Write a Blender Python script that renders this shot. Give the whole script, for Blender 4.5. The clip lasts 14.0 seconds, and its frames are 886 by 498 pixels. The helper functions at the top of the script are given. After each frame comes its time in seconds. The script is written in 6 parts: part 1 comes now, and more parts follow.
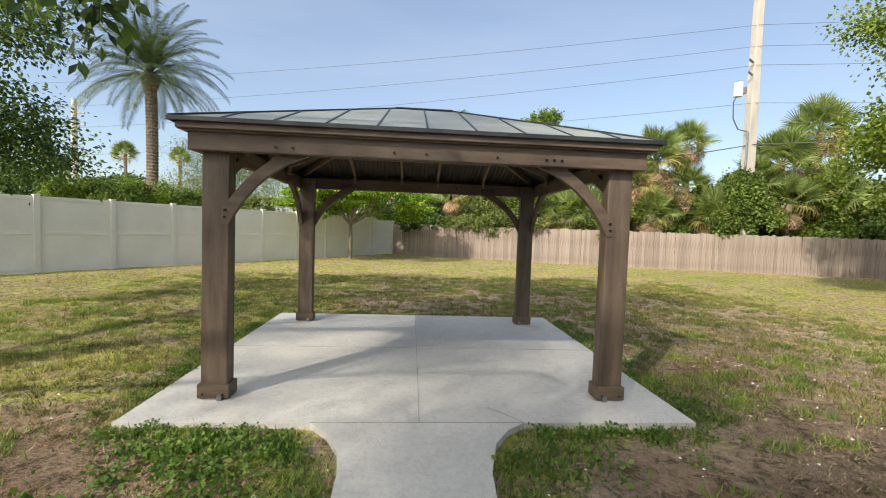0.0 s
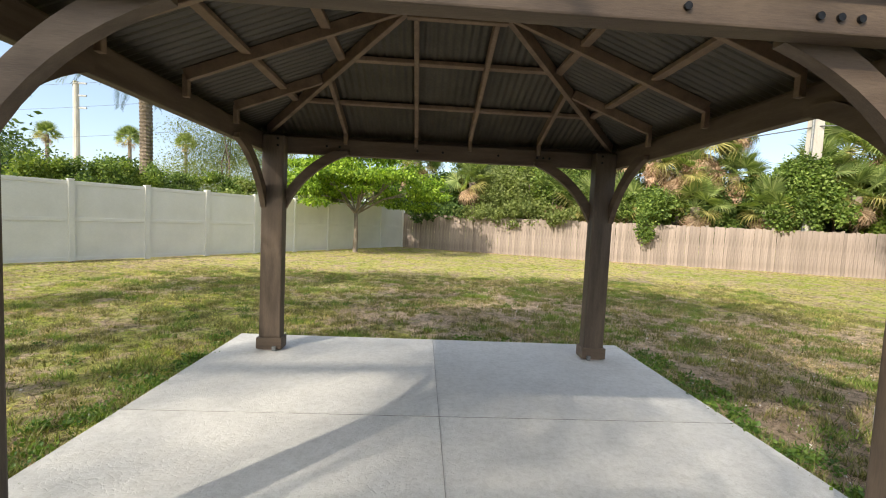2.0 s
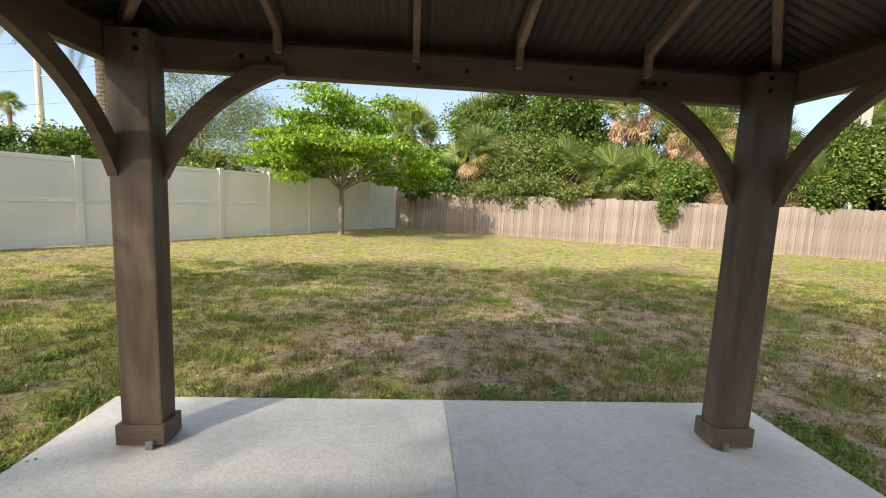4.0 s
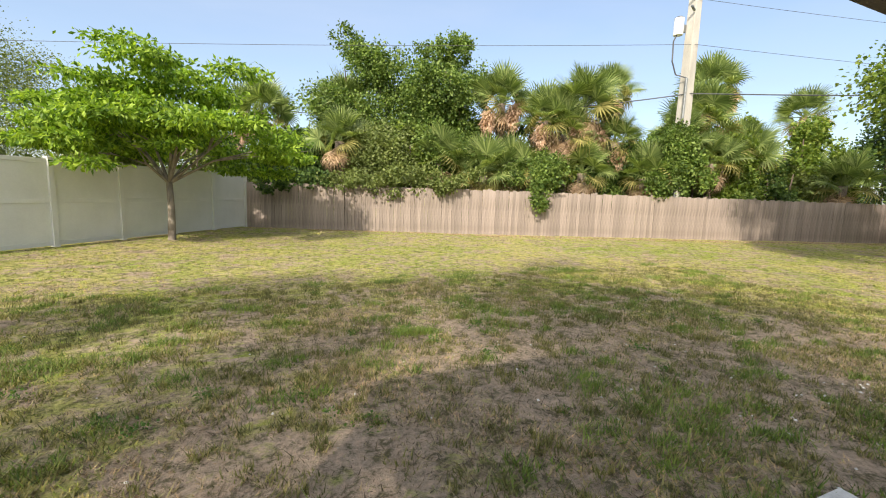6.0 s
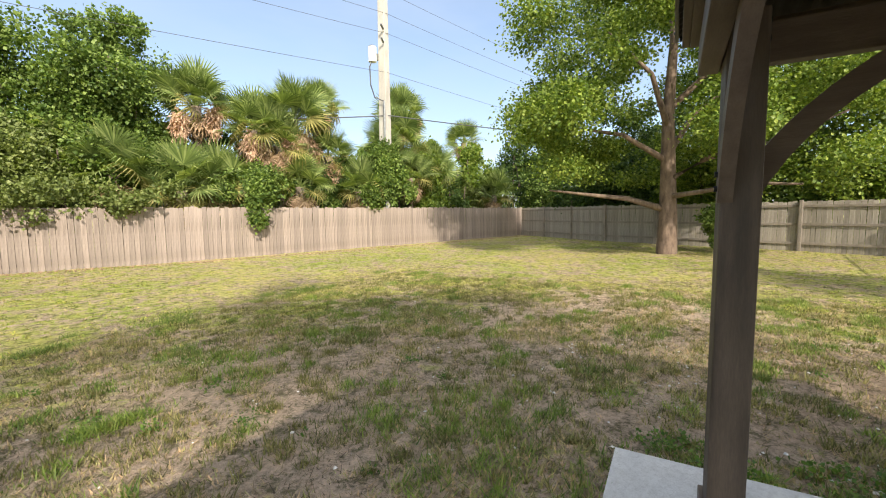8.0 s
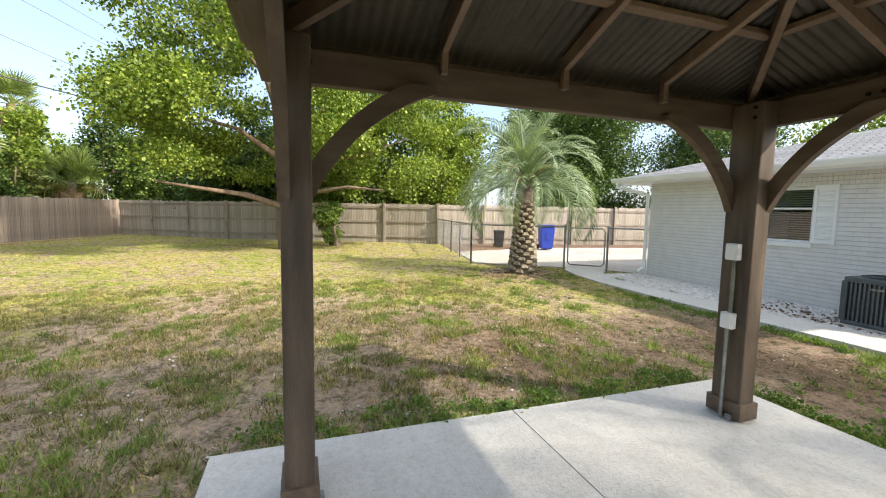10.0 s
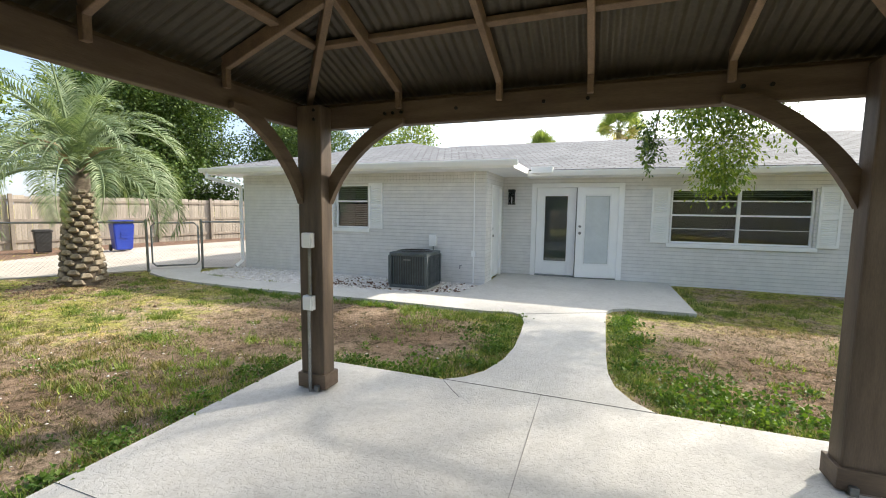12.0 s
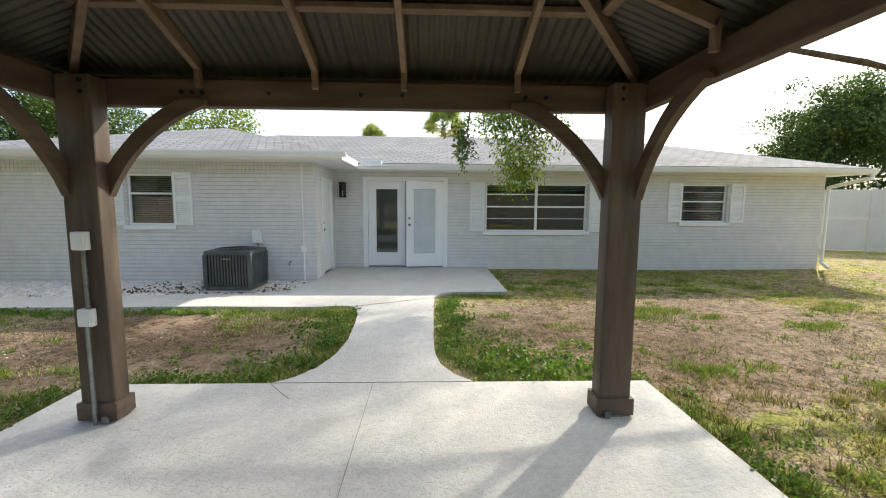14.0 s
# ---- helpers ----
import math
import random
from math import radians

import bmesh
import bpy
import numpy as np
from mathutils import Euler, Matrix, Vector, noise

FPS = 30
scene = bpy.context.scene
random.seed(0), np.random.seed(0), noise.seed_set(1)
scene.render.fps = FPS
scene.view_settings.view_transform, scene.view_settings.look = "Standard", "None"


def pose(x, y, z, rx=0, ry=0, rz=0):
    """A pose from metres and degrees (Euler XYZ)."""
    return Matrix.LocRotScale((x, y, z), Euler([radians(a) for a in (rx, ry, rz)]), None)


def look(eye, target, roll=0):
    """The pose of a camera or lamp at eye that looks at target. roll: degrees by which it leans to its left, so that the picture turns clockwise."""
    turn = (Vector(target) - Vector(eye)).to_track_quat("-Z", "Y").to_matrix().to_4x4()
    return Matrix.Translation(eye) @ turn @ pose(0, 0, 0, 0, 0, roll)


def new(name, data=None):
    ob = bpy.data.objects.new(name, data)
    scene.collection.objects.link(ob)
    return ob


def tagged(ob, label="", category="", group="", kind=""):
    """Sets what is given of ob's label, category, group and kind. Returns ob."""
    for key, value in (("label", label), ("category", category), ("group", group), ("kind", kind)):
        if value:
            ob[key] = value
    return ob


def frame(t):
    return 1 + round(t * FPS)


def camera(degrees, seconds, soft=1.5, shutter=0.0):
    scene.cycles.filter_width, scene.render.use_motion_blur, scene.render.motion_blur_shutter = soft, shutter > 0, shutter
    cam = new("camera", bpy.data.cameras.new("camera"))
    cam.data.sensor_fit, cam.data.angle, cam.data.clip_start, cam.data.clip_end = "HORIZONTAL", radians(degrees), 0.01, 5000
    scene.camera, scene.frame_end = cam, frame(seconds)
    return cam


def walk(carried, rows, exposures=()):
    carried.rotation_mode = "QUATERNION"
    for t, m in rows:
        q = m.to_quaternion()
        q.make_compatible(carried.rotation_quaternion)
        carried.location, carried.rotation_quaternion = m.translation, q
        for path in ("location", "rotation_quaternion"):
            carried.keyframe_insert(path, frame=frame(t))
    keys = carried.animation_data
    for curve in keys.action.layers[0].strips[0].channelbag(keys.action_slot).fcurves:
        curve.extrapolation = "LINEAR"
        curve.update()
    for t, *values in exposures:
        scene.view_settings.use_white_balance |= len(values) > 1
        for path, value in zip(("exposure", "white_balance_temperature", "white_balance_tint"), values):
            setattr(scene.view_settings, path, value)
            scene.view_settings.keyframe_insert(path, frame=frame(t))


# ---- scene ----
cam = camera(93.4, 14.0, soft=1.05)
PATH = [
    (0, (-0.106, -0.087, 1.561), (0.045, 1.905, 1.466), 2.0),
    (0.5, (-0.083, 0.495, 1.55), (0.066, 2.488, 1.467), 2.8),
    (1, (-0.139, 1.08, 1.502), (-0.007, 3.074, 1.417), 3.0),
    (1.5, (-0.152, 1.637, 1.487), (-0.039, 3.631, 1.381), 2.8),
    (2, (-0.187, 2.224, 1.486), (-0.085, 4.217, 1.352), 2.7),
    (2.5, (-0.214, 2.809, 1.489), (-0.107, 4.799, 1.323), 2.6),
    (4.8, (-0.315, 5.137, 1.504), (-0.105, 7.11, 1.253), 2.6),
    (5, (-0.336, 5.315, 1.5), (-0.054, 7.28, 1.252), 2.1),
    (5.5, (-0.472, 5.777, 1.503), (0.048, 7.692, 1.249), 2.3),
    (6, (-0.616, 6.274, 1.564), (0.171, 8.094, 1.303), 2.0),
    (6.5, (-0.651, 6.653, 1.589), (0.4, 8.337, 1.342), 1.4),
    (7, (-0.537, 6.941, 1.571), (0.762, 8.445, 1.35), 0.8),
    (7.2, (-0.436, 7.073, 1.562), (0.959, 8.49, 1.351), 0.4),
    (9.3, (-0.423, 7.06, 1.449), (1.571, 7.017, 1.294), -0.3),
    (9.5, (-0.396, 6.993, 1.466), (1.586, 6.778, 1.304), 0.0),
    (10, (-0.391, 6.82, 1.513), (1.494, 6.175, 1.33), 1.0),
    (10.5, (-0.382, 6.645, 1.493), (1.302, 5.58, 1.312), 1.3),
    (11, (-0.368, 6.553, 1.493), (1.016, 5.121, 1.309), 1.2),
    (11.5, (-0.366, 6.573, 1.499), (0.666, 4.87, 1.313), 1.1),
    (12, (-0.376, 6.585, 1.515), (0.313, 4.717, 1.323), 0.7),
    (12.5, (-0.381, 6.59, 1.501), (0.016, 4.64, 1.304), 0.5),
    (13, (-0.406, 6.605, 1.507), (-0.226, 4.624, 1.299), 0.3),
    (13.5, (-0.432, 6.605, 1.505), (-0.401, 4.617, 1.29), 0.2),
    (14, (-0.467, 6.605, 1.509), (-0.534, 4.618, 1.292), 0.4),
]
walk(cam, [(t, look(eye, target, roll)) for t, eye, target, roll in PATH], [(0.0, 1.05, 6850, 10), (2.0, 1.36, 6850, 10), (2.7, 1.42, 6850, 10), (5.0, 1.22, 6850, 10), (7.2, 1.27, 6850, 10), (9.3, 1.55, 6850, 10), (10.2, 1.7, 6850, 10), (14.0, 1.48, 6800, 10)])

# ---- world, sun and exposure ----
SUN_EL, SUN_FROM = radians(36), Vector((-0.67, -0.74, 0)).normalized()
world = bpy.data.worlds.new("sky")
scene.world = world
world.use_nodes = True
wn, wl = world.node_tree.nodes, world.node_tree.links
wbg = wn["Background"]
wsky = wn.new("ShaderNodeTexSky")
wsky.sky_type, wsky.sun_disc = "NISHITA", False
wsky.sun_elevation = SUN_EL
wsky.sun_rotation = math.atan2(SUN_FROM.x, SUN_FROM.y)
wsky.air_density, wsky.dust_density, wsky.ozone_density = 1.0, 1.1, 1.5
wtc = wn.new("ShaderNodeTexCoord")
wmap = wn.new("ShaderNodeMapping")
wmap.inputs["Scale"].default_value = (1.0, 2.2, 5.0)
wmap.inputs["Rotation"].default_value = (0, 0, 0.6)
wnoise = wn.new("ShaderNodeTexNoise")
wnoise.inputs["Scale"].default_value, wnoise.inputs["Detail"].default_value, wnoise.inputs["Roughness"].default_value = 1.3, 6, 0.55
wramp = wn.new("ShaderNodeValToRGB")
wramp.color_ramp.elements[0].position, wramp.color_ramp.elements[1].position = 0.42, 0.75
wramp.color_ramp.elements[0].color = (0.3, 0.3, 0.3, 1)
wramp.color_ramp.elements[1].color = (0.62, 0.62, 0.62, 1)
wmix = wn.new("ShaderNodeMix")
wmix.data_type = "RGBA"
# the thin cloud veil scatters forward: white and bright round the sun, grey blue away from it
wdot = wn.new("ShaderNodeVectorMath")
wdot.operation = "DOT_PRODUCT"
wdot.inputs[1].default_value = (SUN_FROM.x * math.cos(SUN_EL), SUN_FROM.y * math.cos(SUN_EL), math.sin(SUN_EL))
wl.new(wtc.outputs["Generated"], wdot.inputs[0])
wglow = wn.new("ShaderNodeMapRange")
wglow.interpolation_type = "SMOOTHSTEP"
wglow.inputs["From Min"].default_value, wglow.inputs["From Max"].default_value = 0.1, 1.0
wl.new(wdot.outputs["Value"], wglow.inputs["Value"])
wveil = wn.new("ShaderNodeMix")
wveil.data_type = "RGBA"
wveil.inputs["A"].default_value, wveil.inputs["B"].default_value = (2.7, 3.35, 4.6, 1), (16.0, 15.4, 14.2, 1)
wl.new(wglow.outputs["Result"], wveil.inputs["Factor"])
wl.new(wveil.outputs["Result"], wmix.inputs["B"])
wl.new(wtc.outputs["Generated"], wmap.inputs["Vector"])
wl.new(wmap.outputs["Vector"], wnoise.inputs["Vector"])
wl.new(wnoise.outputs["Fac"], wramp.inputs["Fac"])
wl.new(wramp.outputs["Color"], wmix.inputs["Factor"])
wl.new(wsky.outputs["Color"], wmix.inputs["A"])
wl.new(wmix.outputs["Result"], wbg.inputs["Color"])
wbg.inputs["Strength"].default_value = 0.1
sun_lamp = bpy.data.lights.new("sun", "SUN")
sun_lamp.energy, sun_lamp.angle, sun_lamp.color = 2.55, radians(1.0), (1.0, 0.93, 0.82)
sun = new("sun", sun_lamp)
sun.matrix_world = look((SUN_FROM.x * 40, SUN_FROM.y * 40, 40 * math.tan(SUN_EL)), (0, 0, 0))


# ---- materials ----
def node_mat(name):
    m = bpy.data.materials.new(name)
    m.use_nodes = True
    n, l = m.node_tree.nodes, m.node_tree.links
    return m, n, l, n["Principled BSDF"]


def noise_node(n, l, vec, scale, detail=4, rough=0.55, dist=0.0):
    t = n.new("ShaderNodeTexNoise")
    t.inputs["Scale"].default_value, t.inputs["Detail"].default_value = scale, detail
    t.inputs["Roughness"].default_value, t.inputs["Distortion"].default_value = rough, dist
    l.new(vec, t.inputs["Vector"])
    return t.outputs["Fac"]


def ramp_node(n, l, fac, stops):
    r = n.new("ShaderNodeValToRGB")
    while len(r.color_ramp.elements) < len(stops):
        r.color_ramp.elements.new(0.5)
    for e, (p, c) in zip(r.color_ramp.elements, stops):
        e.position = p
        e.color = (*c, 1) if len(c) == 3 else c
    l.new(fac, r.inputs["Fac"])
    return r.outputs["Color"]


def mix_node(n, l, fac, a, b, blend="MIX"):
    m = n.new("ShaderNodeMix")
    m.data_type, m.blend_type = "RGBA", blend
    for sock, v in (("Factor", fac), ("A", a), ("B", b)):
        if isinstance(v, (int, float)):
            m.inputs[sock].default_value = v
        elif isinstance(v, tuple):
            m.inputs[sock].default_value = (*v, 1)
        else:
            l.new(v, m.inputs[sock])
    return m.outputs["Result"]


def math_node(n, l, op, a, b=0.0, clamp=False):
    m = n.new("ShaderNodeMath")
    m.operation, m.use_clamp = op, clamp
    for k, v in ((0, a), (1, b)):
        if isinstance(v, (int, float)):
            m.inputs[k].default_value = v
        else:
            l.new(v, m.inputs[k])
    return m.outputs[0]


def bump_node(n, l, bsdf, height, strength, distance=0.01):
    b = n.new("ShaderNodeBump")
    b.inputs["Strength"].default_value, b.inputs["Distance"].default_value = strength, distance
    l.new(height, b.inputs["Height"])
    l.new(b.outputs["Normal"], bsdf.inputs["Normal"])


def surface(name, dark, light, scale=6, fine=60, rough=0.75, bump=0.25, metal=0.0, stretch=(1, 1, 1), vary=0.12, world_space=False, low=0.3, high=0.7, grain=0.45):
    """A two-scale noisy surface between two colours."""
    m, n, l, p = node_mat(name)
    if world_space:
        vec = n.new("ShaderNodeNewGeometry").outputs["Position"]
    else:
        vec = n.new("ShaderNodeTexCoord").outputs["Object"]
    mp = n.new("ShaderNodeMapping")
    mp.inputs["Scale"].default_value = stretch
    l.new(vec, mp.inputs["Vector"])
    big = noise_node(n, l, mp.outputs["Vector"], scale, 5)
    small = noise_node(n, l, mp.outputs["Vector"], fine, 4, 0.65)
    col = ramp_node(n, l, big, [(low, dark), (high, light)])
    col = mix_node(n, l, grain, col, ramp_node(n, l, small, [(0.3, (0.55, 0.55, 0.55)), (0.7, (1.15, 1.15, 1.15))]), "MULTIPLY")
    if vary:
        rnd = n.new("ShaderNodeObjectInfo").outputs["Random"]
        col = mix_node(n, l, 1.0, col, ramp_node(n, l, rnd, [(0, (1 - vary,) * 3), (1, (1 + vary,) * 3)]), "MULTIPLY")
    l.new(col, p.inputs["Base Color"])
    p.inputs["Roughness"].default_value, p.inputs["Metallic"].default_value = rough, metal
    if bump:
        bump_node(n, l, p, small, bump, 0.006)
    return m


def leaf_mat(name, dark, mid, light, trans=0.35, rough=0.5):
    """Leaves: each one of its own green, with light passing through."""
    m, n, l, p = node_mat(name)
    geo = n.new("ShaderNodeNewGeometry")
    col = ramp_node(n, l, geo.outputs["Random Per Island"], [(0, dark), (0.5, mid), (1, light)])
    patch = noise_node(n, l, geo.outputs["Position"], 1.1, 3)
    col = mix_node(n, l, 0.6, col, ramp_node(n, l, patch, [(0.3, (0.5, 0.52, 0.5)), (0.7, (1.3, 1.25, 1.05))]), "MULTIPLY")
    l.new(col, p.inputs["Base Color"])
    p.inputs["Roughness"].default_value = rough
    p.inputs["Specular IOR Level"].default_value = 0.3
    t = n.new("ShaderNodeBsdfTranslucent")
    l.new(mix_node(n, l, 1.0, col, (1.3, 1.35, 0.6), "MULTIPLY"), t.inputs["Color"])
    ms = n.new("ShaderNodeMixShader")
    ms.inputs["Fac"].default_value = trans
    l.new(p.outputs[0], ms.inputs[1])
    l.new(t.outputs[0], ms.inputs[2])
    l.new(ms.outputs[0], n["Material Output"].inputs["Surface"])
    return m


def lawn_colour(n, l, gain):
    """Green, straw and bare soil in patches and clumps, by the place on the lawn."""
    pos = n.new("ShaderNodeNewGeometry").outputs["Position"]
    a = noise_node(n, l, pos, 0.22, 4, 0.6, 0.6)
    b = noise_node(n, l, pos, 1.1, 5, 0.65, 0.8)
    k = noise_node(n, l, pos, 4.5, 6, 0.75, 0.4)
    c = noise_node(n, l, pos, 22, 5, 0.8)
    soil = ramp_node(n, l, c, [(0.3, (0.25 * gain, 0.188 * gain, 0.138 * gain)), (0.7, (0.47 * gain, 0.375 * gain, 0.29 * gain))])
    earth = ramp_node(n, l, c, [(0.3, (0.11 * gain, 0.076 * gain, 0.053 * gain)), (0.7, (0.26 * gain, 0.19 * gain, 0.137 * gain))])
    green = ramp_node(n, l, c, [(0.3, (0.11 * gain, 0.145 * gain, 0.03 * gain)), (0.7, (0.34 * gain, 0.39 * gain, 0.09 * gain))])
    straw = ramp_node(n, l, c, [(0.3, (0.27 * gain, 0.23 * gain, 0.09 * gain)), (0.7, (0.52 * gain, 0.46 * gain, 0.19 * gain))])
    # worn soil round the slab and where people tread
    worn = bare = None
    for cx, cy, r, q in ((3.9, 4.6, 2.4, 0.34), (3.2, 1.8, 2.2, 0.36), (-2.9, 2.7, 1.2, 0.3), (1.9, 9.6, 4.2, 0.2), (-2.0, 1.8, 1.2, 0.25), (5.4, 7.4, 3.4, 0.22), (8.9, 1.5, 1.2, 0.6), (-4.5, 1.6, 2.8, 0.22), (-2.6, 1.5, 1.9, 0.2), (1.7, 1.9, 1.2, 0.3)):
        d = n.new("ShaderNodeVectorMath")
        d.operation = "DISTANCE"
        l.new(pos, d.inputs[0])
        d.inputs[1].default_value = (cx, cy, 0)
        g = math_node(n, l, "MULTIPLY", math_node(n, l, "SUBTRACT", 1.0, math_node(n, l, "DIVIDE", d.outputs["Value"], r), True), q)
        worn = g if worn is None else math_node(n, l, "ADD", worn, g)
        if cy < 5 and q < 0.5:
            bare = g if bare is None else math_node(n, l, "ADD", bare, g)
    f = math_node(n, l, "ADD", math_node(n, l, "MULTIPLY", a, 0.6), math_node(n, l, "MULTIPLY", k, 0.5))
    grass = mix_node(n, l, ramp_node(n, l, f, [(0.43, (0.08, 0.08, 0.08)), (0.64, (0.9, 0.9, 0.9))]), green, straw)
    w = math_node(n, l, "ADD", math_node(n, l, "ADD", math_node(n, l, "MULTIPLY", b, 0.5), math_node(n, l, "MULTIPLY", k, 0.55)), worn)
    # damp brown earth where the turf is worn away
    soil = mix_node(n, l, math_node(n, l, "MULTIPLY", math_node(n, l, "ADD", bare, math_node(n, l, "MULTIPLY", math_node(n, l, "SUBTRACT", b, 0.52), 0.5)), 3.2, True), soil, earth)
    col = mix_node(n, l, ramp_node(n, l, w, [(0.495, (0, 0, 0)), (0.6, (1, 1, 1))]), grass, soil)
    # gaps between tufts: their shade is put into the colour, besides the bump
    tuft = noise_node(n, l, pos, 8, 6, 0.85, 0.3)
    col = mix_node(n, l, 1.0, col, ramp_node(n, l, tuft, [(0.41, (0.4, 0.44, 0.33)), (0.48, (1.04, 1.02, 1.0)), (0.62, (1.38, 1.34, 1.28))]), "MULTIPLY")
    return col, tuft, c


def lawn_mat(name, gain, blade):
    m, n, l, p = node_mat(name)
    col, k, c = lawn_colour(n, l, gain)
    p.inputs["Roughness"].default_value = 0.95
    p.inputs["Specular IOR Level"].default_value = 0.1
    if blade:
        rnd = n.new("ShaderNodeNewGeometry").outputs["Random Per Island"]
        col = mix_node(n, l, 1.0, col, ramp_node(n, l, rnd, [(0, (0.55, 0.6, 0.45)), (0.35, (0.8, 1.05, 0.6)), (0.7, (1.2, 1.15, 0.9)), (1, (1.4, 1.3, 1.1))]), "MULTIPLY")
        t = n.new("ShaderNodeBsdfTranslucent")
        l.new(col, t.inputs["Color"])
        ms = n.new("ShaderNodeMixShader")
        ms.inputs["Fac"].default_value = 0.45
        l.new(p.outputs[0], ms.inputs[1])
        l.new(t.outputs[0], ms.inputs[2])
        l.new(ms.outputs[0], n["Material Output"].inputs["Surface"])
    else:
        bump_node(n, l, p, math_node(n, l, "ADD", math_node(n, l, "MULTIPLY", k, 1.4), c), 1.0, 0.08)
    l.new(col, p.inputs["Base Color"])
    return m


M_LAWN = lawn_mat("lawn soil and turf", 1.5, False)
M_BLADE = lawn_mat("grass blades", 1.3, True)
M_EDGEGRASS = leaf_mat("lush edge grass", (0.08, 0.13, 0.025), (0.17, 0.25, 0.05), (0.34, 0.4, 0.11), 0.35)
M_TUFT = leaf_mat("straw and olive grass tufts", (0.1, 0.1, 0.035), (0.2, 0.2, 0.07), (0.42, 0.36, 0.18), 0.35)
M_THATCH = leaf_mat("dead grass thatch", (0.07, 0.054, 0.04), (0.24, 0.185, 0.125), (0.52, 0.43, 0.29), 0.2, 0.9)
M_WEED = leaf_mat("weed leaves", (0.06, 0.13, 0.03), (0.11, 0.2, 0.04), (0.2, 0.3, 0.07), 0.35)
M_STAIN = surface("brown stained cedar", (0.06, 0.042, 0.029), (0.165, 0.118, 0.082), 1.6, 30, 0.6, 0.25, 0, (6, 6, 0.8), 0.1)
M_STAIN_H = surface("brown stained cedar, level grain", (0.085, 0.056, 0.037), (0.165, 0.117, 0.08), 2.2, 30, 0.6, 0.25, 0, (0.8, 6, 6), 0.1)
M_STAIN_Y = surface("brown stained cedar, cross grain", (0.085, 0.056, 0.037), (0.165, 0.117, 0.08), 2.2, 30, 0.6, 0.25, 0, (6, 0.8, 6), 0.1)
M_RAFTER = surface("rafter wood", (0.17, 0.11, 0.07), (0.28, 0.19, 0.125), 3, 30, 0.65, 0.2, 0, (3, 3, 3), 0.12)
M_BOLT = surface("black bolt", (0.02, 0.02, 0.02), (0.05, 0.05, 0.05), 20, 80, 0.45, 0.1, 0.8)
M_ROOFMETAL = surface("grey coated steel", (0.3, 0.315, 0.275), (0.4, 0.415, 0.365), 2.5, 40, 0.45, 0.08, 0.25, (1, 1, 1), 0.06)
M_UNDER = surface("bronze underside of the sheet", (0.06, 0.049, 0.034), (0.105, 0.087, 0.062), 2.5, 40, 0.5, 0.08, 0.2, (1, 1, 1), 0.06)
M_DRIP = surface("dark metal drip edge", (0.03, 0.035, 0.035), (0.06, 0.065, 0.065), 4, 40, 0.4, 0.1, 0.5)
M_VINYL = surface("white vinyl", (0.62, 0.62, 0.58), (0.72, 0.715, 0.675), 1.2, 25, 0.45, 0.03, 0, (1, 1, 1), 0.03, grain=0.1)
M_BOARD = surface("weathered fence board", (0.2, 0.158, 0.132), (0.41, 0.335, 0.29), 1.6, 26, 0.9, 0.4, 0, (7, 7, 0.8), 0.17)
M_BOARD_GREY = surface("grey fence board", (0.25, 0.22, 0.185), (0.47, 0.42, 0.36), 1.6, 26, 0.9, 0.35, 0, (7, 7, 0.8), 0.15)
M_RAIL = surface("grey fence rail", (0.22, 0.19, 0.16), (0.36, 0.31, 0.26), 2, 26, 0.9, 0.3, 0, (1, 1, 1), 0.1)
M_WHITE = surface("white trim paint", (0.88, 0.89, 0.89), (0.95, 0.95, 0.94), 2, 40, 0.5, 0.02, 0, (1, 1, 1), 0.02, grain=0.06)
M_BARK = surface("brown bark", (0.07, 0.05, 0.04), (0.22, 0.165, 0.13), 4, 22, 0.95, 0.9, 0, (2, 2, 0.6), 0.1)
M_BARK_OAK = surface("warm brown bark", (0.11, 0.076, 0.056), (0.28, 0.2, 0.148), 4, 22, 0.95, 0.9, 0, (2, 2, 0.6), 0.1)
M_BARK_PALE = surface("pale grey bark", (0.16, 0.13, 0.105), (0.34, 0.29, 0.24), 4, 22, 0.95, 0.7, 0, (2, 2, 0.6), 0.1)
M_PALMTRUNK = surface("fibrous palm trunk", (0.08, 0.06, 0.045), (0.25, 0.2, 0.15), 5, 24, 0.95, 0.9, 0, (1, 1, 2), 0.15)
M_BOOT = surface("palm leaf base", (0.2, 0.16, 0.11), (0.42, 0.36, 0.27), 7, 30, 0.9, 0.5, 0, (1, 1, 1), 0.25)
M_POLE = surface("pale concrete pole", (0.4, 0.375, 0.33), (0.54, 0.51, 0.46), 1.5, 30, 0.85, 0.2, 0, (2, 2, 0.5), 0.05)
M_WIRE = surface("power cable", (0.06, 0.065, 0.07), (0.1, 0.105, 0.11), 3, 20, 0.6, 0)
M_GALV = surface("galvanised steel", (0.2, 0.21, 0.21), (0.36, 0.37, 0.37), 8, 60, 0.4, 0.1, 0.7)
M_AC = surface("dark grey steel housing", (0.075, 0.092, 0.1), (0.125, 0.145, 0.155), 5, 50, 0.5, 0.1, 0.3)
M_AC_DARK = surface("black coil", (0.05, 0.053, 0.056), (0.1, 0.1, 0.104), 9, 60, 0.7, 0.2)
M_BIN = surface("blue plastic", (0.012, 0.04, 0.34), (0.02, 0.06, 0.45), 4, 40, 0.45, 0.05)
M_BLACKPLASTIC = surface("black plastic", (0.015, 0.015, 0.016), (0.035, 0.035, 0.036), 4, 40, 0.5, 0.05)
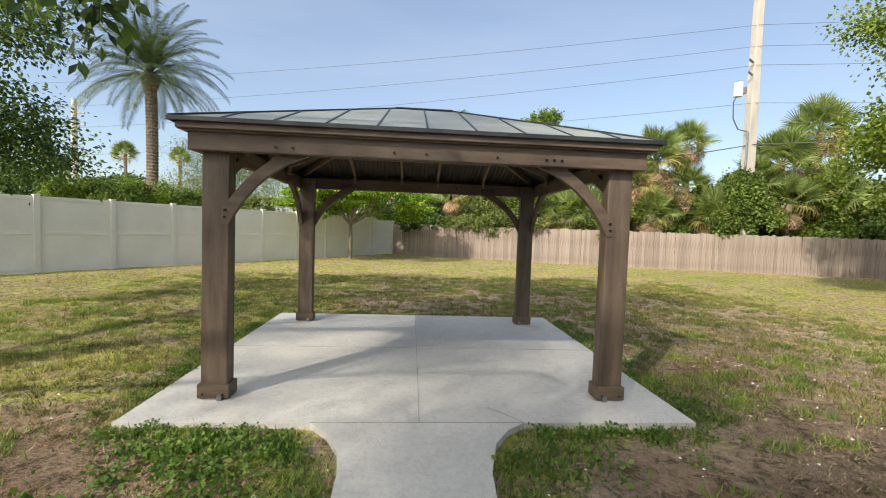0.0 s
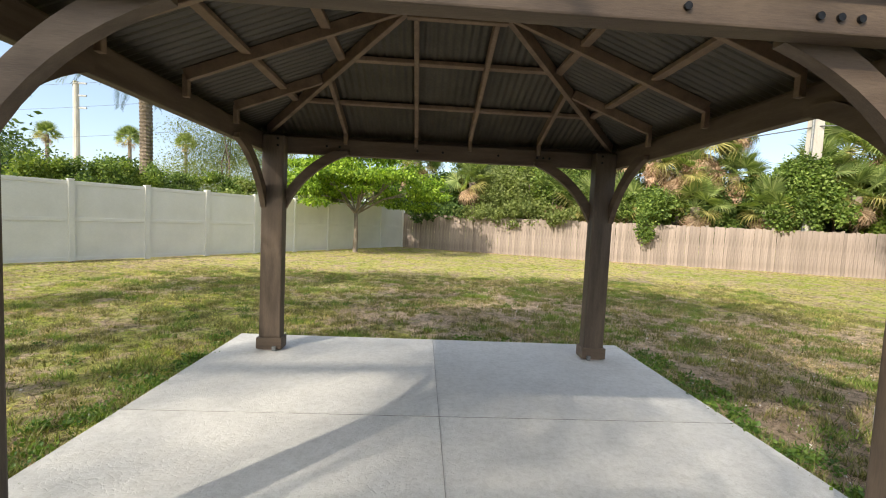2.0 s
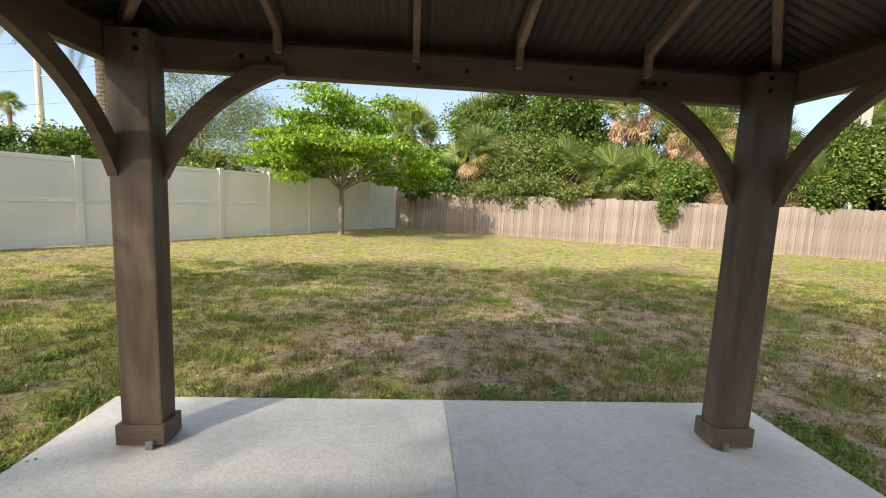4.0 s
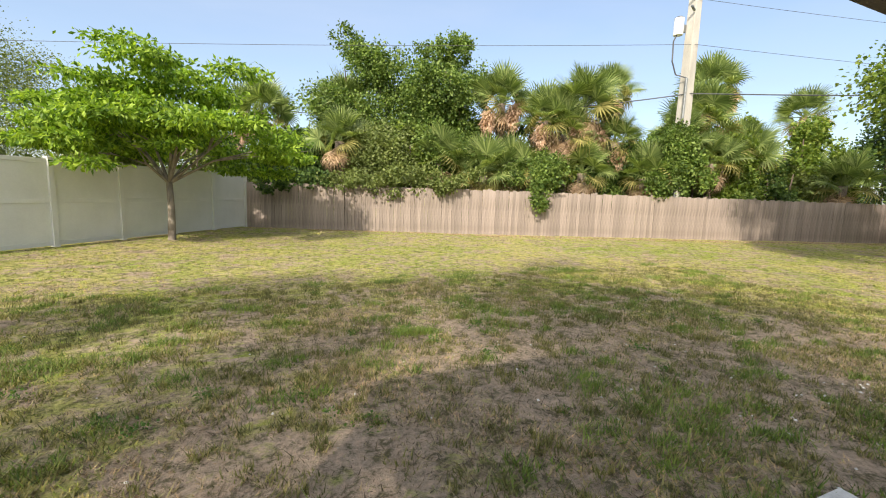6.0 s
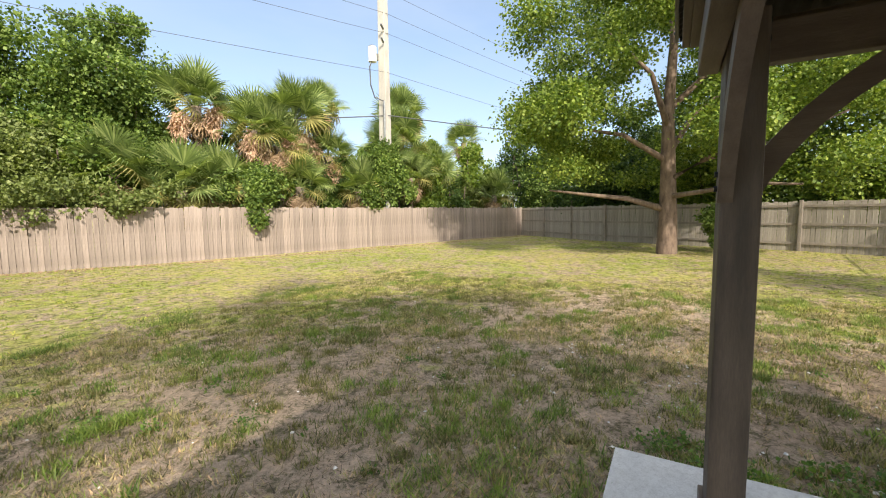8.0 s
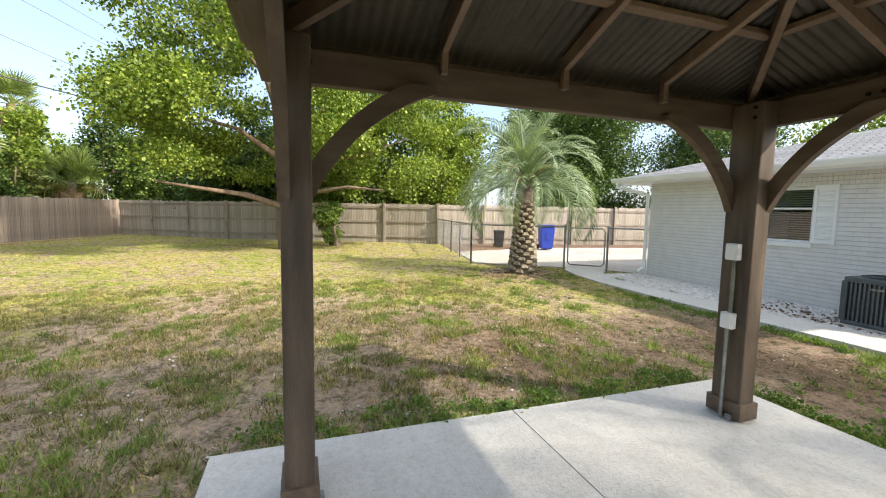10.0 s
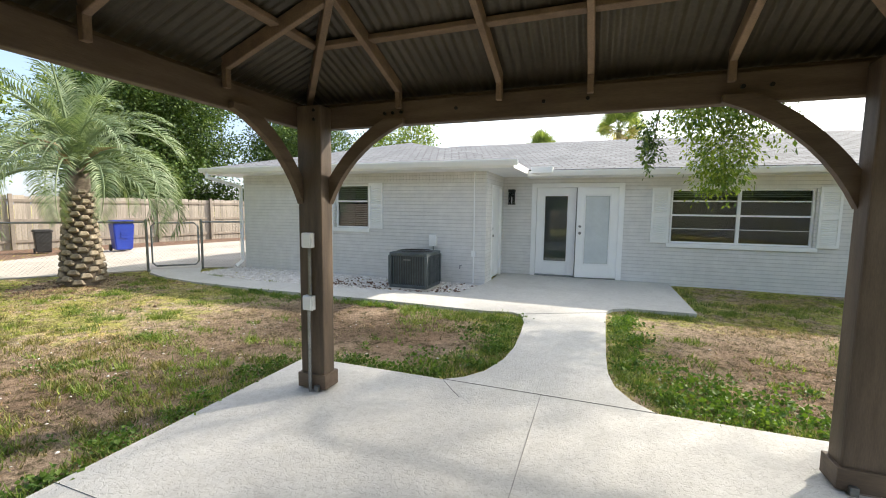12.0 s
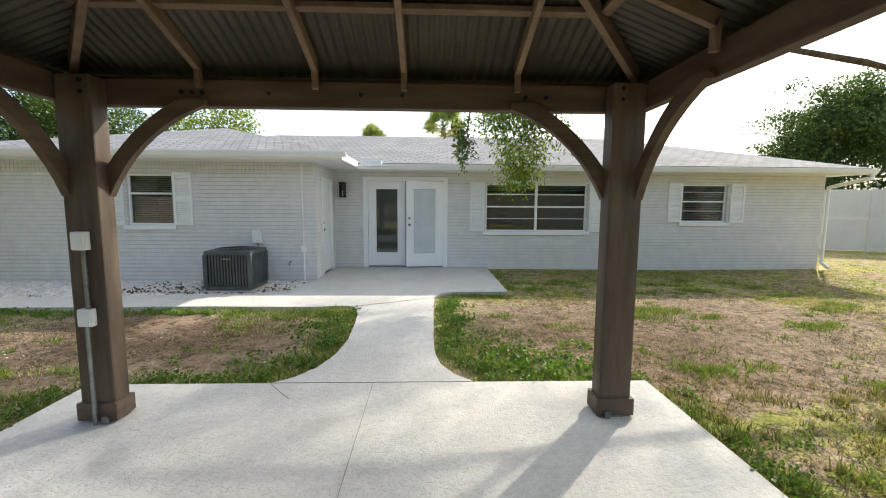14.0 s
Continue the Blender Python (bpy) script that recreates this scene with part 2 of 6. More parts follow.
M_ROOM = surface("dim room paint", (0.3, 0.29, 0.27), (0.38, 0.37, 0.35), 1, 20, 0.9, 0)
M_STONE = surface("white landscape rock", (0.5, 0.46, 0.43), (0.85, 0.82, 0.78), 9, 60, 0.9, 0.3, 0, (1, 1, 1), 0.2, True)
M_MULCH = surface("red brown mulch", (0.09, 0.05, 0.035), (0.26, 0.16, 0.11), 8, 60, 0.95, 0.8, 0, (1, 1, 1), 0, True)
M_DRIVE = surface("old concrete driveway", (0.42, 0.38, 0.34), (0.58, 0.54, 0.49), 0.8, 30, 0.9, 0.2, 0, (1, 1, 1), 0, True)
M_BLIND = surface("frosted door blind", (0.62, 0.67, 0.69), (0.72, 0.77, 0.79), 3, 20, 0.3, 0, grain=0.1)
M_GLASS_GREY = surface("grey sheet for glass reflections", (0.26, 0.28, 0.28), (0.36, 0.38, 0.38), 2, 20, 0.5, 0, grain=0.1)
M_CRACK = surface("dark joint", (0.2, 0.195, 0.185), (0.36, 0.35, 0.33), 9, 60, 0.95, 0.2, 0, (1, 1, 1), 0, True)


def concrete_mat():
    m, n, l, p = node_mat("broom finished concrete")
    pos = n.new("ShaderNodeNewGeometry").outputs["Position"]
    big = noise_node(n, l, pos, 0.9, 5, 0.6, 0.4)
    mid = noise_node(n, l, pos, 20, 6, 0.75)
    fine = noise_node(n, l, pos, 120, 4, 0.8)
    col = ramp_node(n, l, big, [(0.3, (0.53, 0.52, 0.495)), (0.7, (0.62, 0.61, 0.58))])
    blotch = noise_node(n, l, pos, 4.5, 6, 0.7, 0.8)
    col = mix_node(n, l, 0.35, col, ramp_node(n, l, blotch, [(0.36, (0.8, 0.79, 0.77)), (0.6, (1.05, 1.05, 1.05))]), "MULTIPLY")
    col = mix_node(n, l, 0.4, col, ramp_node(n, l, mid, [(0.4, (0.76, 0.75, 0.73)), (0.54, (1.05, 1.05, 1.05))]), "MULTIPLY")
    col = mix_node(n, l, 0.5, col, ramp_node(n, l, fine, [(0.3, (0.78, 0.77, 0.75)), (0.6, (1.05, 1.05, 1.05))]), "MULTIPLY")
    # pits are bumped below; a little of their shade is in the colour too
    pit = ramp_node(n, l, noise_node(n, l, pos, 46, 3, 0.6, 0.3), [(0.4, (0, 0, 0)), (0.475, (1, 1, 1))])
    col = mix_node(n, l, 0.25, col, ramp_node(n, l, pit, [(0.0, (0.82, 0.81, 0.79)), (1.0, (1.02, 1.02, 1.02))]), "MULTIPLY")
    l.new(col, p.inputs["Base Color"])
    p.inputs["Roughness"].default_value = 0.82
    bump_node(n, l, p, math_node(n, l, "ADD", math_node(n, l, "MULTIPLY", fine, 0.35), pit), 0.4, 0.008)
    return m


def brick_mat():
    """Painted brick: shallow courses under thick white-grey paint. u runs along the wall, v is the height."""
    m, n, l, p = node_mat("painted brick")
    pos = n.new("ShaderNodeNewGeometry").outputs["Position"]
    sep = n.new("ShaderNodeSeparateXYZ")
    l.new(pos, sep.inputs[0])
    comb = n.new("ShaderNodeCombineXYZ")
    l.new(math_node(n, l, "ADD", sep.outputs["X"], sep.outputs["Y"]), comb.inputs["X"])
    l.new(sep.outputs["Z"], comb.inputs["Y"])
    b = n.new("ShaderNodeTexBrick")
    l.new(comb.outputs[0], b.inputs["Vector"])
    b.inputs["Scale"].default_value = 1.0
    b.inputs["Brick Width"].default_value, b.inputs["Row Height"].default_value = 0.213, 0.076
    b.inputs["Mortar Size"].default_value, b.inputs["Mortar Smooth"].default_value = 0.006, 0.7
    b.inputs["Color1"].default_value, b.inputs["Color2"].default_value, b.inputs["Mortar"].default_value = (0.79, 0.775, 0.755, 1), (0.76, 0.75, 0.73, 1), (0.6, 0.59, 0.575, 1)
    course = n.new("ShaderNodeTexBrick")
    l.new(comb.outputs[0], course.inputs["Vector"])
    for key in ("Scale", "Row Height", "Mortar Size", "Mortar Smooth", "Color1", "Color2", "Mortar"):
        course.inputs[key].default_value = b.inputs[key].default_value
    course.inputs["Brick Width"].default_value = 400
    wob = noise_node(n, l, pos, 5, 4)
    fine = noise_node(n, l, pos, 45, 4)
    col = mix_node(n, l, 0.5, mix_node(n, l, 0.75, b.outputs["Color"], course.outputs["Color"]), ramp_node(n, l, wob, [(0.3, (0.85, 0.85, 0.85)), (0.7, (1.08, 1.08, 1.08))]), "MULTIPLY")
    l.new(col, p.inputs["Base Color"])
    p.inputs["Roughness"].default_value = 0.7
    h = math_node(n, l, "SUBTRACT", math_node(n, l, "ADD", math_node(n, l, "MULTIPLY", fine, 0.25), math_node(n, l, "MULTIPLY", wob, 0.25)), math_node(n, l, "ADD", math_node(n, l, "MULTIPLY", b.outputs["Fac"], 0.2), math_node(n, l, "MULTIPLY", course.outputs["Fac"], 1.0)))
    bump_node(n, l, p, h, 0.8, 0.012)
    return m


def shingle_mat():
    m, n, l, p = node_mat("grey asphalt shingle")
    pos = n.new("ShaderNodeNewGeometry").outputs["Position"]
    sep = n.new("ShaderNodeSeparateXYZ")
    l.new(pos, sep.inputs[0])
    comb = n.new("ShaderNodeCombineXYZ")
    l.new(math_node(n, l, "ADD", sep.outputs["X"], math_node(n, l, "MULTIPLY", sep.outputs["Y"], 0.35)), comb.inputs["X"])
    l.new(math_node(n, l, "MULTIPLY", sep.outputs["Z"], 3.6), comb.inputs["Y"])
    b = n.new("ShaderNodeTexBrick")
    l.new(comb.outputs[0], b.inputs["Vector"])
    b.inputs["Scale"].default_value = 1.0
    b.inputs["Brick Width"].default_value, b.inputs["Row Height"].default_value = 0.32, 0.14
    b.inputs["Mortar Size"].default_value, b.inputs["Bias"].default_value = 0.014, -0.1
    b.inputs["Color1"].default_value, b.inputs["Color2"].default_value, b.inputs["Mortar"].default_value = (0.27, 0.285, 0.31, 1), (0.2, 0.21, 0.23, 1), (0.1, 0.1, 0.11, 1)
    wob = noise_node(n, l, pos, 1.4, 5, 0.65)
    fine = noise_node(n, l, pos, 70, 3, 0.7)
    col = mix_node(n, l, 0.7, b.outputs["Color"], ramp_node(n, l, wob, [(0.3, (0.75, 0.75, 0.75)), (0.7, (1.15, 1.14, 1.1))]), "MULTIPLY")
    col = mix_node(n, l, 0.6, col, ramp_node(n, l, fine, [(0.3, (0.7, 0.7, 0.7)), (0.7, (1.2, 1.2, 1.2))]), "MULTIPLY")
    l.new(col, p.inputs["Base Color"])
    p.inputs["Roughness"].default_value = 0.95
    bump_node(n, l, p, math_node(n, l, "SUBTRACT", math_node(n, l, "MULTIPLY", fine, 0.4), b.outputs["Fac"]), 0.6, 0.012)
    return m


def glass_mat(name, tint, rough=0.0):
    m, n, l, p = node_mat(name)
    tr, gl = n.new("ShaderNodeBsdfTransparent"), n.new("ShaderNodeBsdfGlossy")
    tr.inputs["Color"].default_value = (*tint, 1)
    gl.inputs["Roughness"].default_value = rough
    fr = n.new("ShaderNodeFresnel")
    fr.inputs["IOR"].default_value = 1.6
    ms = n.new("ShaderNodeMixShader")
    l.new(fr.outputs[0], ms.inputs["Fac"])
    l.new(tr.outputs[0], ms.inputs[1])
    l.new(gl.outputs[0], ms.inputs[2])
    l.new(ms.outputs[0], n["Material Output"].inputs["Surface"])
    return m


M_CONC, M_BRICK, M_SHINGLE = concrete_mat(), brick_mat(), shingle_mat()
M_GLASS = glass_mat("window glass", (0.75, 0.78, 0.78))
M_L_RAIN = leaf_mat("bright feathery leaves", (0.06, 0.13, 0.016), (0.2, 0.33, 0.035), (0.42, 0.56, 0.09), 0.4)
M_L_MID = leaf_mat("mid green leaves", (0.055, 0.105, 0.026), (0.14, 0.22, 0.05), (0.29, 0.38, 0.11), 0.33)
M_L_DARK = leaf_mat("dark green leaves", (0.028, 0.062, 0.018), (0.07, 0.13, 0.034), (0.15, 0.22, 0.06), 0.22)
M_L_OAK = leaf_mat("yellow green leaves", (0.07, 0.125, 0.02), (0.16, 0.24, 0.038), (0.33, 0.4, 0.09), 0.33)
M_L_OLIVE = leaf_mat("dusty olive leaves", (0.11, 0.15, 0.045), (0.18, 0.23, 0.07), (0.28, 0.32, 0.13), 0.3)
M_L_FAN = leaf_mat("fan palm leaves", (0.1, 0.15, 0.05), (0.2, 0.27, 0.09), (0.36, 0.42, 0.18), 0.35, 0.4)
M_L_FANOLD = leaf_mat("yellowing fan palm leaves", (0.17, 0.16, 0.05), (0.31, 0.29, 0.1), (0.48, 0.43, 0.18), 0.35, 0.5)
M_SEED = leaf_mat("dry seed strands", (0.32, 0.2, 0.14), (0.5, 0.34, 0.26), (0.66, 0.48, 0.38), 0.2, 0.8)
M_L_PINDO = leaf_mat("blue grey palm leaflets", (0.15, 0.22, 0.13), (0.24, 0.32, 0.2), (0.36, 0.43, 0.3), 0.25, 0.4)
M_L_DATE = leaf_mat("date palm leaflets", (0.035, 0.065, 0.03), (0.07, 0.11, 0.05), (0.12, 0.16, 0.08), 0.2, 0.4)
M_DEAD = leaf_mat("dry brown palm leaves", (0.26, 0.17, 0.11), (0.42, 0.29, 0.2), (0.6, 0.45, 0.33), 0.2, 0.8)


# ---- builders ----
WHERE = {}


def thing(name, loc, label="", category="", group="", kind=""):
    """An Empty at the base of a thing; its parts hang under it."""
    ob = new(name)
    ob.empty_display_size = 0.2
    ob.location = loc
    WHERE[ob] = Matrix.Translation(loc)
    return tagged(ob, label, category, group, kind)


def hang(ob, parent, m=None):
    m = m or Matrix.Identity(4)
    WHERE[ob] = m
    if parent:
        ob.parent = parent
        ob.matrix_parent_inverse = WHERE[parent].inverted()
    ob.matrix_basis = m
    return ob


def part(name, bm, material, parent=None, label="", smooth=False, kind=""):
    """Links a bmesh as one mesh object under a thing or a part."""
    me = bpy.data.meshes.new(name)
    bm.to_mesh(me)
    bm.free()
    me.materials.append(material)
    if smooth:
        me.shade_smooth()
    return tagged(hang(new(name, me), parent), label, kind=kind)


def mesh_part(name, verts, faces, material, parent=None, label="", kind="", smooth=False):
    me = bpy.data.meshes.new(name)
    me.from_pydata(verts, [], faces)
    me.materials.append(material)
    if smooth:
        me.shade_smooth()
    return tagged(hang(new(name, me), parent), label, kind=kind)


def shared(name, me, m, parent, label=""):
    return tagged(hang(new(name, me), parent, m), label)


def box(x0, x1, y0, y1, z0, z1, bevel=0.0, bm=None):
    bm = bm or bmesh.new()
    r = bmesh.ops.create_cube(bm, size=1.0, matrix=Matrix.Translation(((x0 + x1) / 2, (y0 + y1) / 2, (z0 + z1) / 2)) @ Matrix.Diagonal((x1 - x0, y1 - y0, z1 - z0, 1)))
    if bevel:
        edges = list({e for v in r["verts"] for e in v.link_edges})
        bmesh.ops.bevel(bm, geom=edges, offset=bevel, segments=2, affect="EDGES", profile=0.6)
    return bm


def turned_box(m, sx, sy, sz, bevel=0.0, bm=None):
    """A box of that size, centred on the pose m."""
    bm = bm or bmesh.new()
    r = bmesh.ops.create_cube(bm, size=1.0, matrix=m @ Matrix.Diagonal((sx, sy, sz, 1)))
    if bevel:
        edges = list({e for v in r["verts"] for e in v.link_edges})
        bmesh.ops.bevel(bm, geom=edges, offset=bevel, segments=1, affect="EDGES")
    return bm


def spar(p, q, w, h, bevel=0.004, bm=None):
    """A timber from p to q (middle of its top face), w wide and h deep."""
    p, q = Vector(p), Vector(q)
    d = (q - p).normalized()
    side = d.cross(Vector((0, 0, 1))).normalized()
    up = side.cross(d)
    mid = (p + q) / 2 - up * h / 2
    m = Matrix((d, side, up)).transposed().to_4x4()
    m.translation = mid
    return turned_box(m, (q - p).length, w, h, bevel, bm)


def rod(p, q, r, r2=None, seg=10, bm=None):
    bm = bm or bmesh.new()
    p, q = Vector(p), Vector(q)
    m = Matrix.Translation((p + q) / 2) @ (q - p).to_track_quat("Z", "Y").to_matrix().to_4x4()
    bmesh.ops.create_cone(bm, cap_ends=True, segments=seg, radius1=r, radius2=r if r2 is None else r2, depth=(q - p).length, matrix=m)
    return bm


def tube(points, radii, seg=8, data=None):
    """A bent, tapered tube through the points, as vertices and faces."""
    verts, faces = data if data else ([], [])
    pts = [Vector(p) for p in points]
    base = len(verts)
    for i, p in enumerate(pts):
        d = (pts[min(i + 1, len(pts) - 1)] - pts[max(i - 1, 0)]).normalized()
        a = d.orthogonal().normalized()
        if abs(d.z) > 0.3:
            a = (Vector((1, 0, 0)) - d * d.x).normalized()
        b = d.cross(a)
        for k in range(seg):
            w = 2 * math.pi * k / seg
            verts.append(tuple(p + (a * math.cos(w) + b * math.sin(w)) * radii[i]))
    for i in range(len(pts) - 1):
        for k in range(seg):
            k2 = (k + 1) % seg
            faces.append((base + i * seg + k, base + i * seg + k2, base + (i + 1) * seg + k2, base + (i + 1) * seg + k))
    faces.append(tuple(base + (len(pts) - 1) * seg + k for k in range(seg)))
    return verts, faces


def plate(poly, z0, z1):
    """A flat slab with the outline poly."""
    bm = bmesh.new()
    top = [bm.verts.new((x, y, z1)) for x, y in poly]
    low = [bm.verts.new((x, y, z0)) for x, y in poly]
    bm.faces.new(top)
    bm.faces.new(low[::-1])
    for i in range(len(poly)):
        j = (i + 1) % len(poly)
        bm.faces.new((top[i], low[i], low[j], top[j]))
    bmesh.ops.recalc_face_normals(bm, faces=bm.faces)
    return bm


def within(poly, x, y):
    inside = np.zeros(len(x), bool)
    for i in range(len(poly)):
        (x1, y1), (x2, y2) = poly[i], poly[i - 1]
        hit = ((y1 > y) != (y2 > y)) & (x < (x2 - x1) * (y - y1) / (y2 - y1 + 1e-12) + x1)
        inside ^= hit
    return inside


def leaf_cloud(blobs, n, size, rng, droop=0.2, clumps=26, spread=0.2, slim=0.42):
    """n leaves in clumps over the shells of the blobs (centre, radii), as vertices and faces."""
    blobs = np.array(blobs, float)
    vol = (blobs[:, 3] * blobs[:, 4] * blobs[:, 5]) ** 0.67
    owner = rng.choice(len(blobs), len(blobs) * clumps, p=vol / vol.sum())
    d = rng.normal(size=(len(owner), 3))
    d /= np.linalg.norm(d, axis=1)[:, None]
    cc = blobs[owner, :3] + d * blobs[owner, 3:] * rng.uniform(0.45, 1.05, (len(owner), 1))
    pick = rng.integers(0, len(cc), n)
    r = blobs[owner[pick], 3:]
    pos = cc[pick] + rng.normal(size=(n, 3)) * r * spread
    out = (pos - blobs[owner[pick], :3]) / r
    axis = rng.normal(size=(n, 3)) * 0.8 + out * 0.7
    axis[:, 2] -= droop
    axis /= np.linalg.norm(axis, axis=1)[:, None]
    face_n = rng.normal(size=(n, 3)) * 0.8 + np.array((0, 0, 0.8))
    side = np.cross(axis, face_n)
    side /= np.linalg.norm(side, axis=1)[:, None] + 1e-9
    s = size * rng.uniform(0.6, 1.4, (n, 1))
    up = np.cross(side, axis)
    v = np.stack([pos, pos + axis * s * 0.5 + side * s * slim + up * s * 0.08, pos + axis * s, pos + axis * s * 0.5 - side * s * slim + up * s * 0.08], 1).reshape(-1, 3)
    f = np.arange(n * 4).reshape(-1, 4)
    return v.tolist(), f.tolist()

# ---- ground, slabs and drive ----
SLAB = [(-2.34, 3.2), (-0.86, 3.2), (-0.7, 3.04), (-0.58, 2.8), (-0.53, 2.5), (-0.52, 2.09), (-0.53, 1.18), (-0.55, -0.05), (-0.66, -0.3), (-0.9, -0.43), (-1.83, -0.47), (-1.83, -3.25), (1.73, -3.25), (1.73, -1.6),
        (1.95, -0.55), (2.6, -0.28), (4.0, -0.12), (6.2, -0.02), (7.4, -0.12), (8.1, -0.35), (8.75, -0.95), (9.45, -0.2), (9.1, 0.1), (8.2, 0.42), (7.2, 0.56), (5.5, 0.62), (2.8, 0.56), (1.2, 0.6), (0.75, 0.52), (0.6, 0.62), (0.5, 1.0), (0.45, 1.6), (0.43, 2.1), (0.46, 2.5), (0.56, 2.87), (0.7, 3.08), (0.86, 3.2), (2.34, 3.2), (2.34, 7.36), (-2.34, 7.36)]
HOUSE = [(-10.0, -3.25), (1.73, -3.25), (1.73, -1.6), (8.0, -1.6), (8.0, -12), (-10.0, -12)]
DRIVE = [(9.6, -0.3), (11.1, 1.85), (14.3, 1.25), (15.4, -3), (14.0, -12), (8.0, -12), (8.0, -1.65), (8.85, -1.1)]
GZ = -0.05


def ground_height(x, y):
    return GZ + 0.012 * np.sin(x * 0.9 + 1) * np.cos(y * 0.7) + 0.008 * np.sin(x * 2.7) * np.sin(y * 2.3 + 0.5)


def build_ground():
    fine = np.arange(-30, 34.01, 0.5)
    far = np.array([40, 50, 70, 100, 160, 300, 600.0])
    xs = np.concatenate([-far[::-1], fine, far])
    gx, gy = np.meshgrid(xs, xs, indexing="ij")
    gz = ground_height(gx, gy)
    v = np.stack([gx, gy, gz], -1).reshape(-1, 3)
    n = len(xs)
    i = (np.arange(n - 1)[:, None] * n + np.arange(n - 1)).ravel()
    f = np.stack([i, i + n, i + n + 1, i + 1], 1)
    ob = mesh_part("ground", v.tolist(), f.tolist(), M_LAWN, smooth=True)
    tagged(ob, "patchy lawn of green and dry grass with bare soil", "ground", kind="structure")


build_ground()
bm = plate(SLAB, -0.12, 0.0)
patio = part("pavement_1", bm, M_CONC)
tagged(patio, "pale concrete slab with path and patio", "pavement", kind="structure")
tagged(part("road", plate(DRIVE, -0.12, -0.025), M_DRIVE), "worn pale concrete driveway behind the gate", "road", kind="structure")
tagged(part("ground_2", plate([(14.3, 1.25), (18.2, 0.6), (16.0, -10), (15.2, -12), (14.0, -12), (15.4, -3)], -0.12, -0.03), M_MULCH), "strip of red brown mulch along the fence", "mulch", kind="structure")


def joint(x0, y0, x1, y1, w=0.006):
    d = Vector((x1 - x0, y1 - y0, 0))
    m = Matrix.Translation(((x0 + x1) / 2, (y0 + y1) / 2, 0.0015)) @ Matrix.Rotation(math.atan2(d.y, d.x), 4, "Z")
    part("joint", turned_box(m, d.length, w, 0.005), M_CRACK, patio, "thin dark control joint")


joint(0, 7.36, 0, 3.2, 0.0035)
joint(-2.34, 5.3, 2.34, 5.3, 0.0008)
joint(-0.86, 3.2, 0.86, 3.2, 0.0025)
joint(-0.55, 0.0, 0.62, 0.58, 0.0035)
crack = [(0.86, 3.2), (0.73, 3.36), (0.61, 3.49)]
for (xa, ya), (xb, yb) in zip(crack, crack[1:]):
    joint(xa, ya, xb, yb, 0.0006)

# ---- gazebo ----
CY, PX0, PX1, PY0, PY1 = 5.28, 1.685, 1.91, 3.65, 3.795
gazebo = thing("gazebo", (0, CY, 0), "brown stained wooden gazebo with hipped metal roof on a slab", "gazebo")


def mirrored(bm, sx, sy):
    """Mirrors a bmesh in x = 0 and in the gazebo's middle line."""
    for v in bm.verts:
        v.co.x *= sx
        v.co.y = CY + (v.co.y - CY) * sy
    if sx * sy < 0:
        bmesh.ops.reverse_faces(bm, faces=bm.faces)
    return bm


def brace_outline(n=9):
    """Knee brace in its own plane: u away from the post, v up. Inner edge arched."""
    a = []
    for i in range(n + 1):
        t = i / n
        a.append((0.0 * (1 - t) ** 2 + 2 * t * (1 - t) * 0.2 + 0.66 * t * t, 1.54 * (1 - t) ** 2 + 2 * t * (1 - t) * 1.98 + 2.15 * t * t))
    b = []
    for i in range(n + 1):
        t = i / n
        b.append((0.5 * (1 - t) ** 2 + 2 * t * (1 - t) * 0.17 - 0.06 * t * t, 2.19 * (1 - t) ** 2 + 2 * t * (1 - t) * 2.03 + 1.66 * t * t))
    return a + [(0.66, 2.19)] + b + [(-0.06, 1.54)]


def brace(sx, sy, along_x):
    bm = bmesh.new()
    rows = []
    for off in (0, 0.055):
        row = []
        for u, v in brace_outline():
            if along_x:
                row.append(bm.verts.new((PX0 - u, 3.64 + off, v)))
            else:
                row.append(bm.verts.new((1.915 - off, PY1 + u, v)))
        rows.append(row)
    bm.faces.new(rows[0])
    bm.faces.new(rows[1][::-1])
    k = len(rows[0])
    for i in range(k):
        bm.faces.new((rows[0][i], rows[1][i], rows[1][(i + 1) % k], rows[0][(i + 1) % k]))
    bmesh.ops.recalc_face_normals(bm, faces=bm.faces)
    b = part("brace", mirrored(bm, sx, sy), M_STAIN_H if along_x else M_STAIN_Y, gazebo, "arched knee brace")
    for u, v in ((-0.03, 1.6), (-0.025, 1.66)):
        p = (PX0 - u, 3.628, v) if along_x else (1.927, PY1 + u, v)
        q = (PX0 - u, 3.645, v) if along_x else (1.91, PY1 + u, v)
        part("bolt", mirrored(rod(p, q, 0.012), sx, sy), M_BOLT, b)


